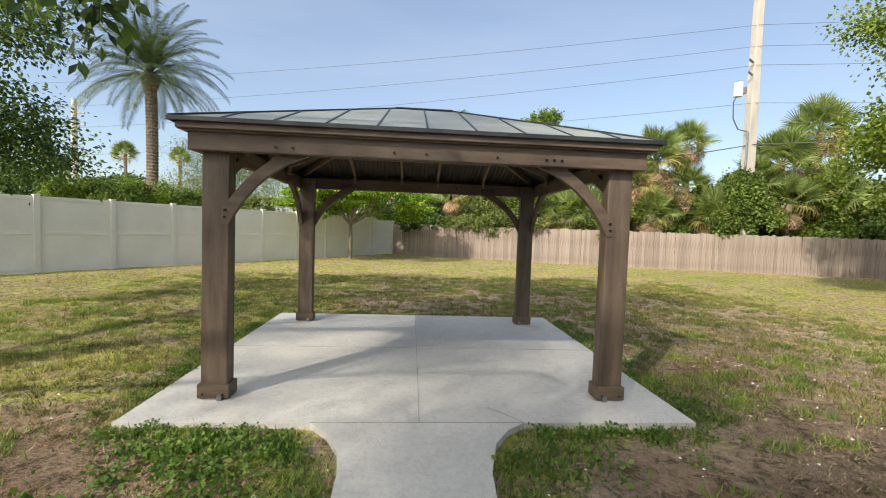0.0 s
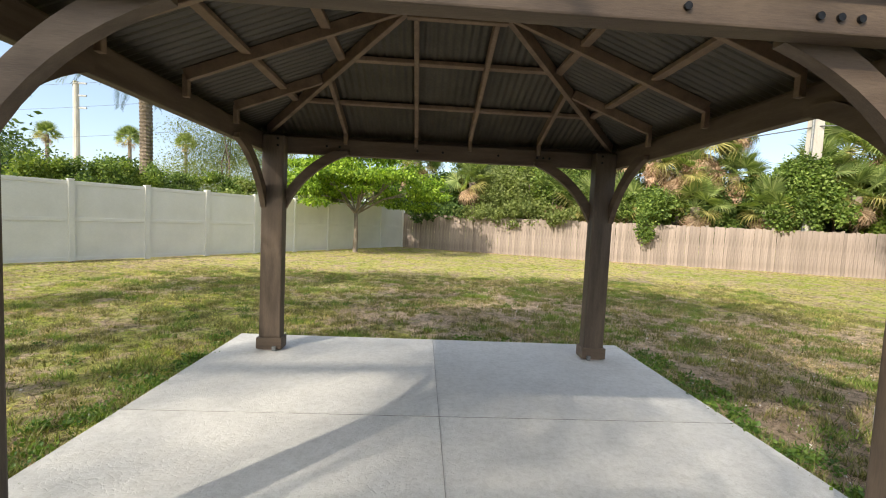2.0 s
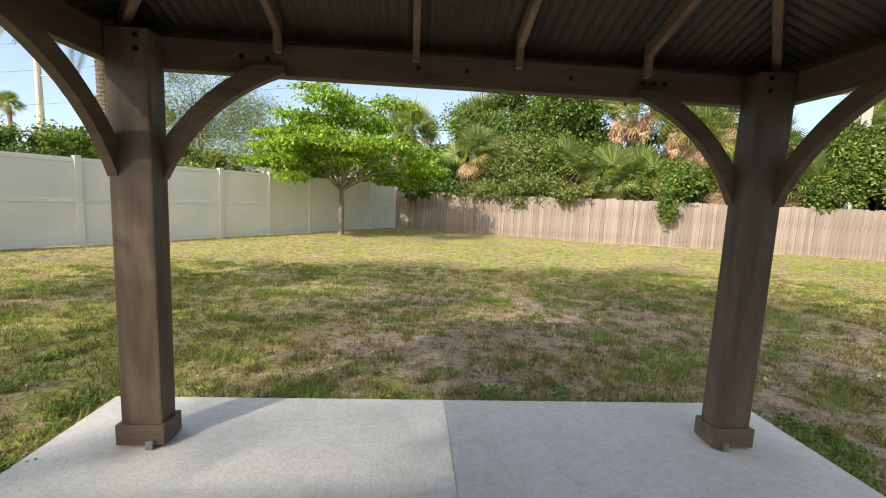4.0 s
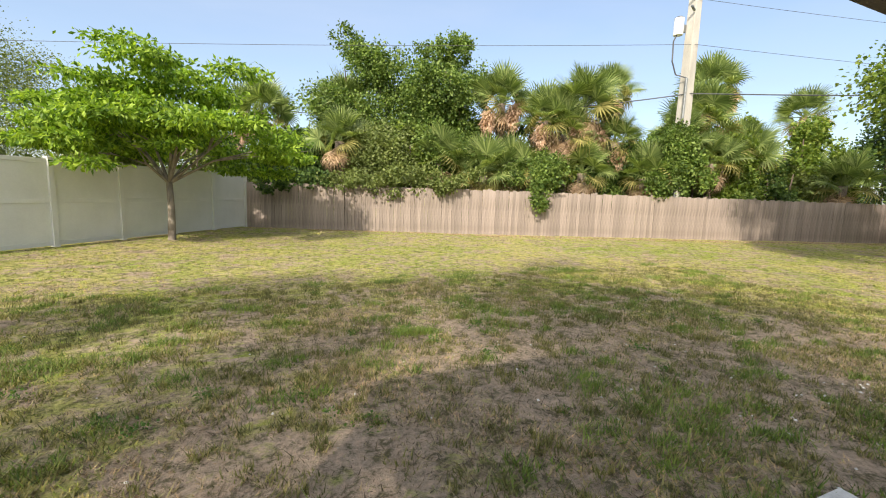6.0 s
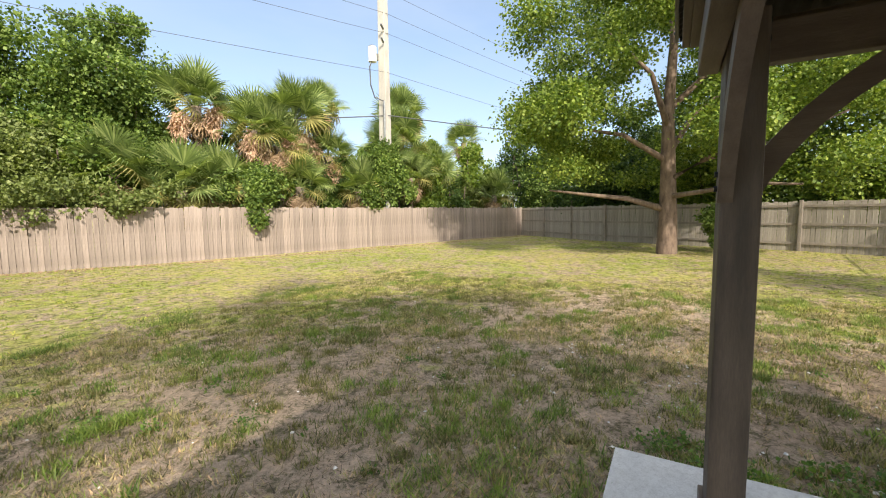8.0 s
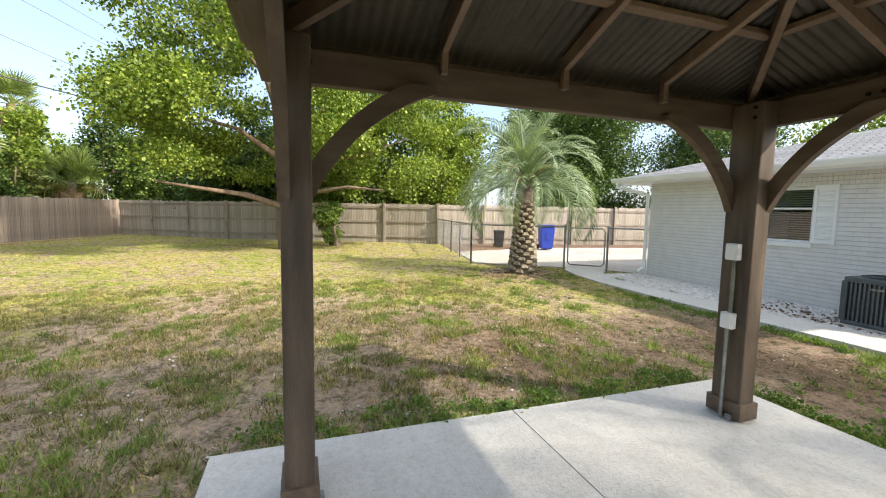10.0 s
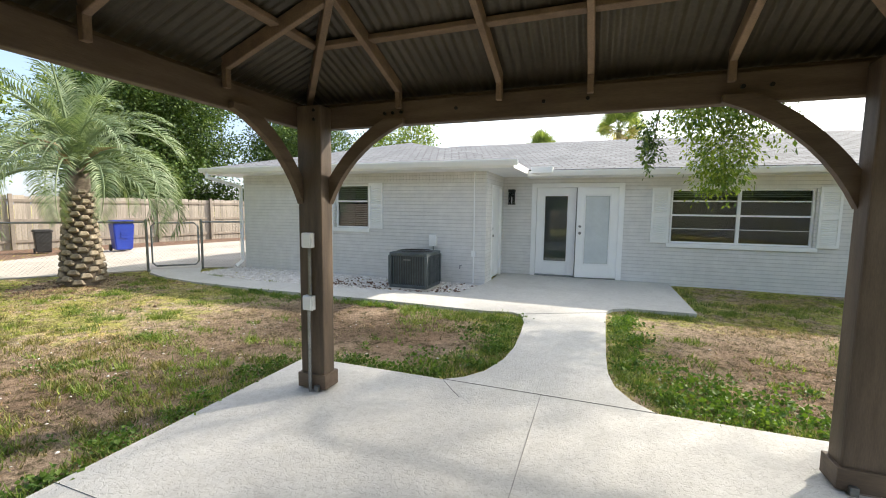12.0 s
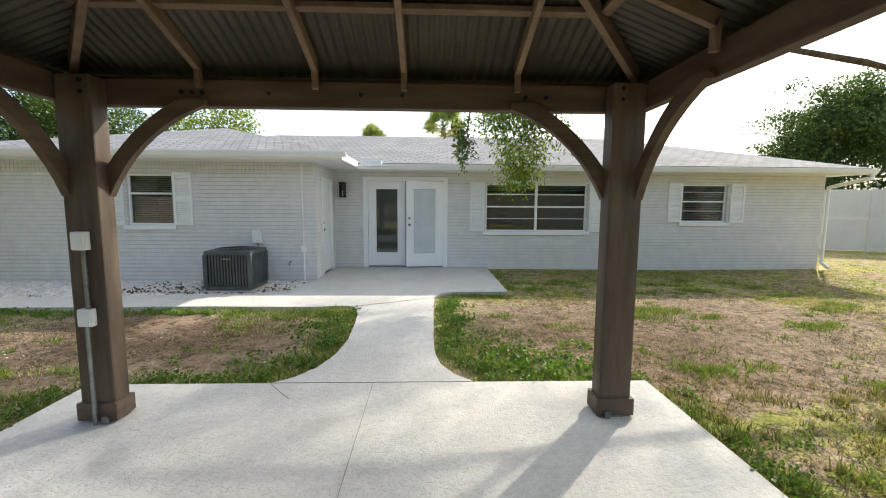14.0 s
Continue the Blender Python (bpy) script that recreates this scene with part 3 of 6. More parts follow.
for sx in (-1, 1):
    for sy in (-1, 1):
        post = part("post", mirrored(box(PX0, PX1, PY0, PY1, 0.0, 2.31, 0.012), sx, -sy), M_STAIN, gazebo, "thick square-edged post")
        bm = box(PX0 - 0.022, PX1 + 0.022, PY0 - 0.02, PY1 + 0.02, 0.012, 0.135, 0.006)
        part("base_trim", mirrored(bm, sx, -sy), M_STAIN_H, post, "boxed base trim")
        part("shim", mirrored(box(PX0 + 0.05, PX1 - 0.05, PY0 - 0.012, PY1 + 0.012, 0.0, 0.012), sx, -sy), M_BOARD, post)
        for u in (0.03, 0.2):
            part("bolt", mirrored(rod((PX0 + u, PY0 - 0.028, 0.05), (PX0 + u, PY0 - 0.015, 0.05), 0.009), sx, -sy), M_BOLT, post)
        for v in (2.2, 2.27):
            part("bolt", mirrored(rod((PX0 + 0.06, PY1 + 0.008, v), (PX0 + 0.06, PY1 - 0.01, v), 0.013), sx, -sy), M_BOLT, post)
        for yy in (PY0 - 0.045, PY1 + 0.005):
            part("bracket", mirrored(box(PX0 + 0.03, PX0 + 0.07, yy, yy + 0.04, 0.0, 0.05, 0.004), sx, -sy), M_GALV, post, "small steel anchor")
        brace(sx, -sy, True)
        brace(sx, -sy, False)
for sy in (1, -1):
    part("beam", mirrored(box(-1.985, 1.985, 3.56, 3.645, 2.15, 2.325, 0.008), 1, sy), M_STAIN_H, gazebo, "outer front beam")
    part("fascia", mirrored(box(-2.05, 2.05, 3.49, 3.525, 2.315, 2.378, 0.005), 1, sy), M_STAIN_H, gazebo)
    part("fascia", mirrored(box(-2.02, 2.02, 3.525, 3.58, 2.3, 2.36, 0.005), 1, sy), M_STAIN_H, gazebo)
    part("drip_edge", mirrored(box(-2.1, 2.1, 3.458, 3.475, 2.365, 2.402, 0.003), 1, sy), M_DRIP, gazebo, "dark metal drip edge")
    for x in (-1.27, -1.13, -0.28, 0.0, 1.06, 1.13, 1.2, 0.62):
        part("bolt", mirrored(rod((x, 3.55, 2.2), (x, 3.565, 2.2), 0.013), 1, sy), M_BOLT, gazebo)
        part("bolt", mirrored(rod((x, 3.64, 2.24), (x, 3.655, 2.24), 0.013), 1, sy), M_BOLT, gazebo)
for sx in (1, -1):
    part("beam", mirrored(box(1.913, 1.985, 3.647, 2 * CY - 3.647, 2.15, 2.325, 0.008), sx, 1), M_STAIN_Y, gazebo, "outer side beam")
    part("fascia", mirrored(box(2.025, 2.06, 3.53, 2 * CY - 3.53, 2.313, 2.376, 0.005), sx, 1), M_STAIN_Y, gazebo)
    part("fascia", mirrored(box(1.97, 2.02, 3.585, 2 * CY - 3.585, 2.3, 2.36, 0.005), sx, 1), M_STAIN_Y, gazebo)
    part("drip_edge", mirrored(box(2.085, 2.1, 3.477, 2 * CY - 3.477, 2.365, 2.402, 0.003), sx, 1), M_DRIP, gazebo, "dark metal drip edge")

EX, EY, RX, EZ, RZ = 2.095, 1.815, 0.36, 2.398, 3.055
SLY, SLX = (RZ - EZ) / EY, (RZ - EZ) / (EX - RX)


def roof_z(x, y):
    """Height of the roof sheet over a place, y from the middle line."""
    return min(EZ + (EY - abs(y)) * SLY, EZ + (EX - abs(x)) * SLX)


def roof_panel(side, s0, s1):
    """One corrugated sheet between s0 and s1 along the eave; side 0 and 1 are the long slopes, 2 and 3 the hip ends."""
    verts, faces = [], []
    k = max(2, int((s1 - s0) / 0.011))
    for layer in (0, 1):
        for i in range(k + 1):
            s = s0 + (s1 - s0) * i / k
            wave = 0.006 * math.sin(2 * math.pi * s / 0.066)
            if side < 2:
                run = EY if abs(s) <= RX else EY * (EX - abs(s)) / (EX - RX)
                sg = -1 if side == 0 else 1
                a, b = (s, CY + sg * EY, EZ), (s, CY + sg * (EY - run), EZ + run * SLY)
            else:
                run = (EX - RX) * (1 - abs(s) / EY)
                sg = -1 if side == 2 else 1
                a, b = (sg * EX, CY + s, EZ), (sg * (EX - run), CY + s, EZ + run * SLX)
            for p in (a, b):
                verts.append((p[0], p[1], p[2] + (wave - 0.018 if layer else 0.0)))
    m = 2 * (k + 1)
    for layer in (0, 1):
        for i in range(k):
            q = layer * m + 2 * i
            quad = (q, q + 2, q + 3, q + 1)
            faces.append(quad if (side in (0, 3)) ^ layer else quad[::-1])
    ob = mesh_part("roof_panel", verts, faces, M_ROOFMETAL, gazebo, "grey corrugated metal roof sheet, bronze underneath")
    ob.data.materials.append(M_UNDER)
    for i, p in enumerate(ob.data.polygons):
        p.material_index = 0 if i < k else 1
    return ob


for side, half in ((0, EX), (1, EX), (2, EY), (3, EY)):
    k = 10 if side < 2 else 9
    for i in range(k):
        roof_panel(side, -half + 2 * half * i / k, -half + 2 * half * (i + 1) / k)
    for i in range(1, k):
        s = -half + 2 * half * i / k
        if side < 2:
            run = EY if abs(s) <= RX else EY * (EX - abs(s)) / (EX - RX)
            sg = -1 if side == 0 else 1
            a, b = (s, CY + sg * (EY - 0.004), EZ + 0.012), (s, CY + sg * (EY - run), EZ + run * SLY + 0.012)
        else:
            run = (EX - RX) * (1 - abs(s) / EY)
            sg = -1 if side == 2 else 1
            a, b = (sg * (EX - 0.004), CY + s, EZ + 0.012), (sg * (EX - run), CY + s, EZ + run * SLX + 0.012)
        part("seam", spar(a, b, 0.016, 0.012, 0.002), M_DRIP, gazebo, "raised seam cap")
for sx in (-1, 1):
    for sy in (-1, 1):
        part("hip_cap", spar((sx * EX, CY + sy * EY, EZ + 0.012), (sx * RX, CY, RZ + 0.012), 0.05, 0.014, 0.003), M_DRIP, gazebo, "dark hip cap")
        part("hip_rafter", spar((sx * 1.9, CY + sy * 1.635, roof_z(1.9, 1.635) - 0.03), (sx * RX, CY, RZ - 0.03), 0.045, 0.1), M_RAFTER, gazebo)
part("ridge_cap", spar((-RX, CY, RZ + 0.012), (RX, CY, RZ + 0.012), 0.09, 0.014, 0.003), M_DRIP, gazebo, "dark ridge cap")
part("ridge_beam", spar((-RX, CY, RZ - 0.03), (RX, CY, RZ - 0.03), 0.05, 0.13), M_RAFTER, gazebo)


def rafter(x0, y0, x1, y1):
    r = part("rafter", spar((x0, CY + y0, roof_z(x0, y0) - 0.027), (x1, CY + y1, roof_z(x1, y1) - 0.027), 0.04, 0.085), M_RAFTER, gazebo)
    d = Vector((x1 - x0, y1 - y0, 0)).normalized() * 0.022
    zt = roof_z(x0, y0) - 0.06
    m = Matrix.Translation((x0 + d.x, CY + y0 + d.y, (zt + 2.26) / 2))
    part("tail", turned_box(m, 0.04, 0.04, zt - 2.26, 0.003), M_RAFTER, r)


for sy in (-1, 1):
    for x in (-0.295, 0.295):
        rafter(x, sy * 1.61, x, sy * 0.03)
    for sx in (-1, 1):
        run = EY * (EX - 1.06) / (EX - RX)
        rafter(sx * 1.06, sy * 1.61, sx * 1.06, sy * (EY - run + 0.04))
        yy = 0.78
        rafter(sx * 1.89, sy * yy, sx * (EX - (EX - RX) * (1 - yy / EY) + 0.04), sy * yy)
    for y in (0.57, 1.15):
        xm = RX + (EX - RX) * y / EY
        part("purlin", spar((-xm, CY + sy * y, roof_z(0, y) - 0.029), (xm, CY + sy * y, roof_z(0, y) - 0.029), 0.07, 0.035), M_RAFTER, gazebo)
for sx in (-1, 1):
    rafter(sx * 1.89, 0.0, sx * 0.4, 0.0)
    for x in (0.92, 1.46):
        ym = EY * (x - RX) / (EX - RX)
        part("purlin", spar((sx * x, CY - ym, roof_z(x, 0) - 0.029), (sx * x, CY + ym, roof_z(x, 0) - 0.029), 0.07, 0.035), M_RAFTER, gazebo)

# outlet boxes and conduit on the front post nearest the cable
outlet = thing("outlet_box", (1.79, PY1, 0.7), "white weatherproof outlet boxes with grey conduit on the post", "outlet")
for z in (0.74, 1.25):
    b = part("box", box(1.755, 1.845, PY1 + 0.002, PY1 + 0.052, z - 0.06, z + 0.06, 0.006), M_WHITE, outlet, "white plastic box")
    part("cover", box(1.762, 1.838, PY1 + 0.052, PY1 + 0.062, z - 0.05, z + 0.05, 0.003), M_WHITE, b)
    part("catch", box(1.748, 1.755, PY1 + 0.02, PY1 + 0.05, z - 0.02, z + 0.02), M_WHITE, b)
part("conduit", rod((1.79, PY1 + 0.045, 0.0), (1.79, PY1 + 0.045, 0.68), 0.014), M_GALV, outlet, "grey conduit")
part("conduit", rod((1.79, PY1 + 0.025, 0.8), (1.79, PY1 + 0.025, 1.19), 0.014), M_GALV, outlet, "grey conduit")


# ---- house ----
def wall_along_x(name, x0, x1, y0, y1, z0, z1, holes, label):
    """A wall between y0 and y1 with openings (xa, xb, za, zb) cut through."""
    bm = bmesh.new()
    xs = sorted({x0, x1, *[h[0] for h in holes], *[h[1] for h in holes]})
    for a, b in zip(xs, xs[1:]):
        mid = (a + b) / 2
        cuts = sorted((h[2], h[3]) for h in holes if h[0] < mid < h[1])
        z = z0
        for za, zb in cuts:
            if za > z:
                box(a, b, y0, y1, z, za, 0, bm)
            z = zb
        if z < z1:
            box(a, b, y0, y1, z, z1, 0, bm)
    bmesh.ops.remove_doubles(bm, verts=bm.verts, dist=0.0005)
    return tagged(part(name, bm, M_BRICK), label, "wall", kind="structure")


WY, MY, WT = -1.6, -3.25, 2.3
WIN_A, WIN_B, WIN_C = (4.44, 5.3, 1.06, 2.03), (-4.22, -1.8, 0.86, 1.98), (-7.62, -6.52, 1.1, 2.0)
DOOR = (-0.79, 0.96, 0.02, 2.02)
wall_along_x("wall_wing", 1.73, 8.0, WY - 0.2, WY, -0.1, WT, [WIN_A], "painted pale grey brick wall of the wing")
wall_along_x("wall_main", -10.0, 1.73, MY - 0.2, MY, -0.1, WT, [WIN_B, WIN_C, DOOR], "painted pale grey brick wall of the house")
bm = bmesh.new()
box(1.73, 1.93, MY, -2.98, -0.1, WT, 0, bm)
box(1.73, 1.93, -2.98, -2.08, 2.03, WT, 0, bm)
box(1.73, 1.93, -2.08, WY - 0.2, -0.1, WT, 0, bm)
tagged(part("wall_return", bm, M_BRICK), "painted brick return wall with a side door", "wall", kind="structure")
tagged(part("wall_gable", box(7.8, 8.0, -12, WY - 0.2, -0.1, WT), M_BRICK), "painted brick end wall", "wall", kind="structure")
tagged(part("wall_west", box(-10.0, -9.8, -12, MY - 0.2, -0.1, WT), M_BRICK), "painted brick end wall", "wall", kind="structure")
tagged(part("wall_back", box(-9.8, 7.8, -12, -11.8, -0.1, WT), M_BRICK), "painted brick back wall", "wall", kind="structure")
tagged(part("floor_house", box(-9.8, 7.8, -11.8, MY - 0.2, -0.1, 0.0), M_ROOM), "dim indoor floor", "floor", kind="structure")
tagged(part("wall_inner", box(-9.8, 7.8, -6.6, -6.5, 0.0, 2.3), M_ROOM), "dim indoor partition wall", "wall", kind="structure")
tagged(part("wall_inner_2", box(3.3, 3.4, -6.4, WY - 0.21, 0.0, 2.3), M_ROOM), "dim indoor partition wall", "wall", kind="structure")
tagged(part("ceiling", box(-9.79, 7.79, -11.79, MY - 0.2, 2.3, 2.35), M_ROOM), "dim indoor ceiling", "ceiling", kind="structure")
tagged(part("ceiling_2", box(1.94, 7.79, MY - 0.2, WY - 0.2, 2.3, 2.35), M_ROOM), "dim indoor ceiling", "ceiling", kind="structure")


def hip_roof(name, x0, x1, y0, y1, z, slope, label, sealed_back=False):
    """A hipped roof over the rectangle with its ridge along the longer side; sealed_back runs the ridge to y0."""
    w, d = x1 - x0, y1 - y0
    bm = bmesh.new()
    c = [bm.verts.new(p) for p in ((x0, y0, z), (x1, y0, z), (x1, y1, z), (x0, y1, z))]
    if sealed_back:
        h = w / 2
        r = [bm.verts.new(((x0 + x1) / 2, y0, z + h * slope)), bm.verts.new(((x0 + x1) / 2, y1 - h, z + h * slope))]
        for f in ((c[2], c[3], r[1]), (c[1], c[2], r[1], r[0]), (c[3], c[0], r[0], r[1])):
            bm.faces.new(f)
    else:
        h = d / 2
        r = [bm.verts.new((x0 + h, y0 + h, z + h * slope)), bm.verts.new((x1 - h, y0 + h, z + h * slope))]
        for f in ((c[0], c[1], r[1], r[0]), (c[1], c[2], r[1]), (c[2], c[3], r[0], r[1]), (c[3], c[0], r[0])):
            bm.faces.new(f)
    bmesh.ops.recalc_face_normals(bm, faces=bm.faces)
    ob = tagged(part(name, bm, M_SHINGLE), label, "roof", kind="structure")
    return ob


roof_main = hip_roof("roof_main", -10.52, 8.6, -11.35, -2.65, 2.37, 0.285, "grey asphalt shingle hip roof")
roof_wing = hip_roof("roof_wing", 1.1, 8.6, -9.0, -1.0, 2.412, 0.27, "grey asphalt shingle hip roof of the wing", True)
for nm, b in (("soffit_main", (-10.5, 1.12, -3.25, -2.68, 2.235, 2.25)), ("soffit_wing", (1.12, 8.58, -1.6, -1.02, 2.27, 2.285)), ("soffit_side", (1.12, 1.73, -3.25, -1.6, 2.27, 2.285)), ("soffit_east", (8.0, 8.58, -12, -1.6, 2.27, 2.285)), ("soffit_west", (-10.5, -10.0, -12, -3.25, 2.235, 2.25))):
    tagged(part(nm, box(*b), M_WHITE), "white painted soffit", "soffit", kind="structure")
for nm, b in (("trim_main", (-10.54, 1.1, -2.68, -2.645, 2.235, 2.345)), ("trim_wing", (1.08, 8.62, -1.02, -0.985, 2.27, 2.4)), ("trim_side", (1.08, 1.12, -2.68, -1.025, 2.27, 2.4)), ("trim_east", (8.585, 8.62, -12, -1.025, 2.27, 2.4)), ("trim_west", (-10.54, -10.505, -12, -2.685, 2.235, 2.345))):
    tagged(part(nm, box(*b, 0.006), M_WHITE), "white painted fascia board", "fascia", kind="structure")
# gutters as half-open troughs in front of the fascia
for nm, xa, xb, y, z in (("trim_gutter", -10.56, 0.82, -2.645, 2.345), ("trim_gutter_2", 1.0, 8.66, -0.985, 2.405)):
    bm = bmesh.new()
    prof = [(0.0, 0.0), (0.0, -0.095), (0.06, -0.1), (0.085, -0.055), (0.105, -0.02), (0.105, 0.005), (0.095, 0.005), (0.092, -0.02), (0.055, -0.09), (0.008, -0.086), (0.008, 0.0)]
    a = [bm.verts.new((xa, y + u, z + v)) for u, v in prof]
    b = [bm.verts.new((xb, y + u, z + v)) for u, v in prof]
    for i in range(len(prof)):
        j = (i + 1) % len(prof)
        bm.faces.new((a[i], b[i], b[j], a[j]))
    bm.faces.new(a[::-1])
    bm.faces.new(b)
    bmesh.ops.recalc_face_normals(bm, faces=bm.faces)
    tagged(part(nm, bm, M_WHITE), "white metal gutter", "gutter", kind="structure")
tagged(part("trim_box", box(0.55, 1.0, -2.62, -2.5, 2.29, 2.42, 0.01), M_WHITE), "white gutter end box", "gutter", kind="structure")


def downspout(x, y, wx, wy, z):
    t = thing("downspout", (wx, wy, 0), "white metal downspout with bent elbows on the wall", "downspout")
    for p, q in (((x, y, z), (x, y, z - 0.12)), ((x, y, z - 0.1), (wx, wy, z - 0.3)), ((wx, wy, z - 0.28), (wx, wy, 0.12)), ((wx, wy, 0.14), (wx, wy + 0.22, 0.03))):
        part("pipe", rod(p, q, 0.042, seg=8), M_WHITE, t)


downspout(8.5, -0.98, 8.06, -1.56, 2.3)
downspout(-10.45, -2.6, -10.05, -3.2, 2.25)


def window(name, hole, wall_y, panes, rails, shutters, blinds, label):
    """A white window in its opening: frame, sill, panes with bars, shutters beside it."""
    xa, xb, za, zb = hole
    y = wall_y - 0.09
    w = thing(name, (xa, wall_y, za), label, "window", kind="structure")
    bm = bmesh.new()
    for b in ((xa, xa + 0.035, za, zb), (xb - 0.035, xb, za, zb), (xa + 0.035, xb - 0.035, zb - 0.035, zb), (xa + 0.035, xb - 0.035, za, za + 0.035)):
        box(b[0], b[1], y - 0.03, y + 0.03, b[2], b[3], 0.003, bm)
    part("window_frame", bm, M_WHITE, w, "white metal frame")
    part("window_sill", box(xa - 0.06, xb + 0.06, wall_y - 0.1, wall_y + 0.045, za - 0.085, za - 0.002, 0.006), M_WHITE, w, "white painted sill")
    pw = (xb - xa - 0.07) / panes
    for i in range(panes):
        px = xa + 0.035 + i * pw
        if i:
            part("mullion", box(px - 0.03, px + 0.03, y - 0.028, y + 0.034, za + 0.035, zb - 0.035, 0.003), M_WHITE, w)
        g = part("pane", box(px + 0.002, px + pw - 0.002, y - 0.012, y - 0.006, za + 0.035, zb - 0.035), M_GLASS, w, "dark reflecting glass")
        g.visible_shadow = False
        for f, t in rails:
            z = za + f * (zb - za)
            part("rail", box(px, px + pw, y - 0.026, y + 0.026, z - t, z + t, 0.003), M_WHITE, w)
    if blinds:
        for k in range(int((zb - za) * blinds / 0.042)):
            z = zb - 0.06 - k * 0.042
            m = Matrix.Translation(((xa + xb) / 2, y - 0.06, z)) @ Matrix.Rotation(radians(-28), 4, "X")
            part("slat", turned_box(m, xb - xa - 0.09, 0.035, 0.003), M_WHITE, w)
    for sx0 in shutters:
        sw = 0.34
        z0, z1 = za - 0.06 + 0.06, zb + 0.03
        sh = part("shutter", box(sx0, sx0 + sw, wall_y + 0.002, wall_y + 0.02, z0, z1, 0.002), M_WHITE, w, "white louvred shutter")
        for b in ((sx0, sx0 + 0.045, z0, z1), (sx0 + sw - 0.045, sx0 + sw, z0, z1), (sx0 + 0.045, sx0 + sw - 0.045, z0, z0 + 0.06), (sx0 + 0.045, sx0 + sw - 0.045, z1 - 0.06, z1), (sx0 + 0.045, sx0 + sw - 0.045, (z0 + z1) / 2 - 0.03, (z0 + z1) / 2 + 0.03)):
            part("stile", box(b[0], b[1], wall_y + 0.02, wall_y + 0.04, b[2], b[3], 0.003), M_WHITE, sh)
        k = int((z1 - z0 - 0.12) / 0.04)
        for i in range(k):
            z = z0 + 0.08 + i * 0.04
            if abs(z - (z0 + z1) / 2) > 0.04:
                part("louvre", turned_box(Matrix.Translation((sx0 + sw / 2, wall_y + 0.026, z)) @ Matrix.Rotation(radians(35), 4, "X"), sw - 0.092, 0.03, 0.006), M_WHITE, sh)


window("window_1", WIN_A, WY, 1, [(0.62, 0.018)], (4.06, 5.34), 0.93, "white framed window with blinds and louvred shutters")
window("window_2", WIN_B, MY, 2, [(0.52, 0.018), (0.78, 0.012), (0.27, 0.006)], (-1.77, -4.6), 0.12, "wide white framed window with two panes and shutters")
window("window_3", WIN_C, MY, 1, [(0.55, 0.018), (0.3, 0.006), (0.8, 0.006)], (-6.5, -8.02), 0.93, "white framed window with shade and louvred shutters")


def door_leaf(parent, name, w, m, label, knob_left):
    """A full-light door leaf, hinge at its own origin, going along +x."""
    b = bmesh.new()
    for q in ((0, 0.15, 0, 1.98), (w - 0.15, w, 0, 1.98), (0.15, w - 0.15, 0, 0.28), (0.15, w - 0.15, 1.83, 1.98)):
        box(q[0], q[1], -0.022, 0.022, q[2], q[3], 0.004, b)
    leaf = part("leaf", b, M_WHITE, parent, label)
    leaf.matrix_basis = WHERE[leaf] = m
    for q in ((0.15, 0.185, 0.28, 1.83), (w - 0.185, w - 0.15, 0.28, 1.83), (0.185, w - 0.185, 0.28, 0.315), (0.185, w - 0.185, 1.795, 1.83)):
        o = part("bead", box(q[0], q[1], -0.03, 0.03, q[2], q[3], 0.006), M_WHITE, leaf)
        o.matrix_basis = WHERE[o] = m
    g = part("pane", box(0.185, w - 0.185, 0.006, 0.012, 0.315, 1.795), M_GLASS, leaf, "glass light")
    g.matrix_basis = WHERE[g] = m
    if not knob_left:
        # added grey sheet: reflections in the closed leaf's glass, put in as colour
        o = part("blind", box(0.19, w - 0.19, 0.016, 0.02, 0.32, 1.79), M_GLASS_GREY, leaf, "grey sheet behind the glass for its reflections")
        o.matrix_basis = WHERE[o] = m
        return leaf
    o = part("blind", box(0.19, w - 0.19, 0.014, 0.018, 0.32, 1.79), M_BLIND, leaf, "pale frosted light")
    o.matrix_basis = WHERE[o] = m
    for z in (0.98, 1.13):
        o = part("door_knob", rod((w - 0.07, 0.02, z), (w - 0.07, 0.075, z), 0.03 if z < 1 else 0.026), M_GALV, leaf, "brushed steel knob")
        o.matrix_basis = WHERE[o] = m
    return leaf


door = thing("door_1", (0.08, MY, 0), "white double patio door with glass lights, one leaf ajar", "door", kind="structure")
for b in ((0.96, 1.07, 0.0, 2.12), (-0.9, -0.79, 0.0, 2.12), (-0.79, 0.96, 2.02, 2.12)):
    part("door_frame", box(b[0], b[1], MY - 0.12, MY + 0.03, b[2], b[3], 0.005), M_WHITE, door)
part("threshold", box(-0.79, 0.96, MY - 0.2, MY + 0.04, 0.0, 0.028, 0.004), M_GALV, door, "metal threshold")
door_leaf(door, "leaf", 0.865, Matrix.Translation((0.955, MY - 0.03, 0.035)) @ Matrix.Rotation(math.pi, 4, "Z"), "closed white leaf with dark glass", False)
door_leaf(door, "leaf", 0.865, Matrix.Translation((-0.785, MY - 0.0, 0.035)) @ Matrix.Rotation(radians(11), 4, "Z"), "white leaf standing ajar with a blind", True)
side_door = thing("door_2", (1.75, -2.5, 0), "white plain side door in the return wall", "door", kind="structure")
part("leaf", box(1.77, 1.81, -2.96, -2.1, 0.02, 2.01, 0.003), M_WHITE, side_door)
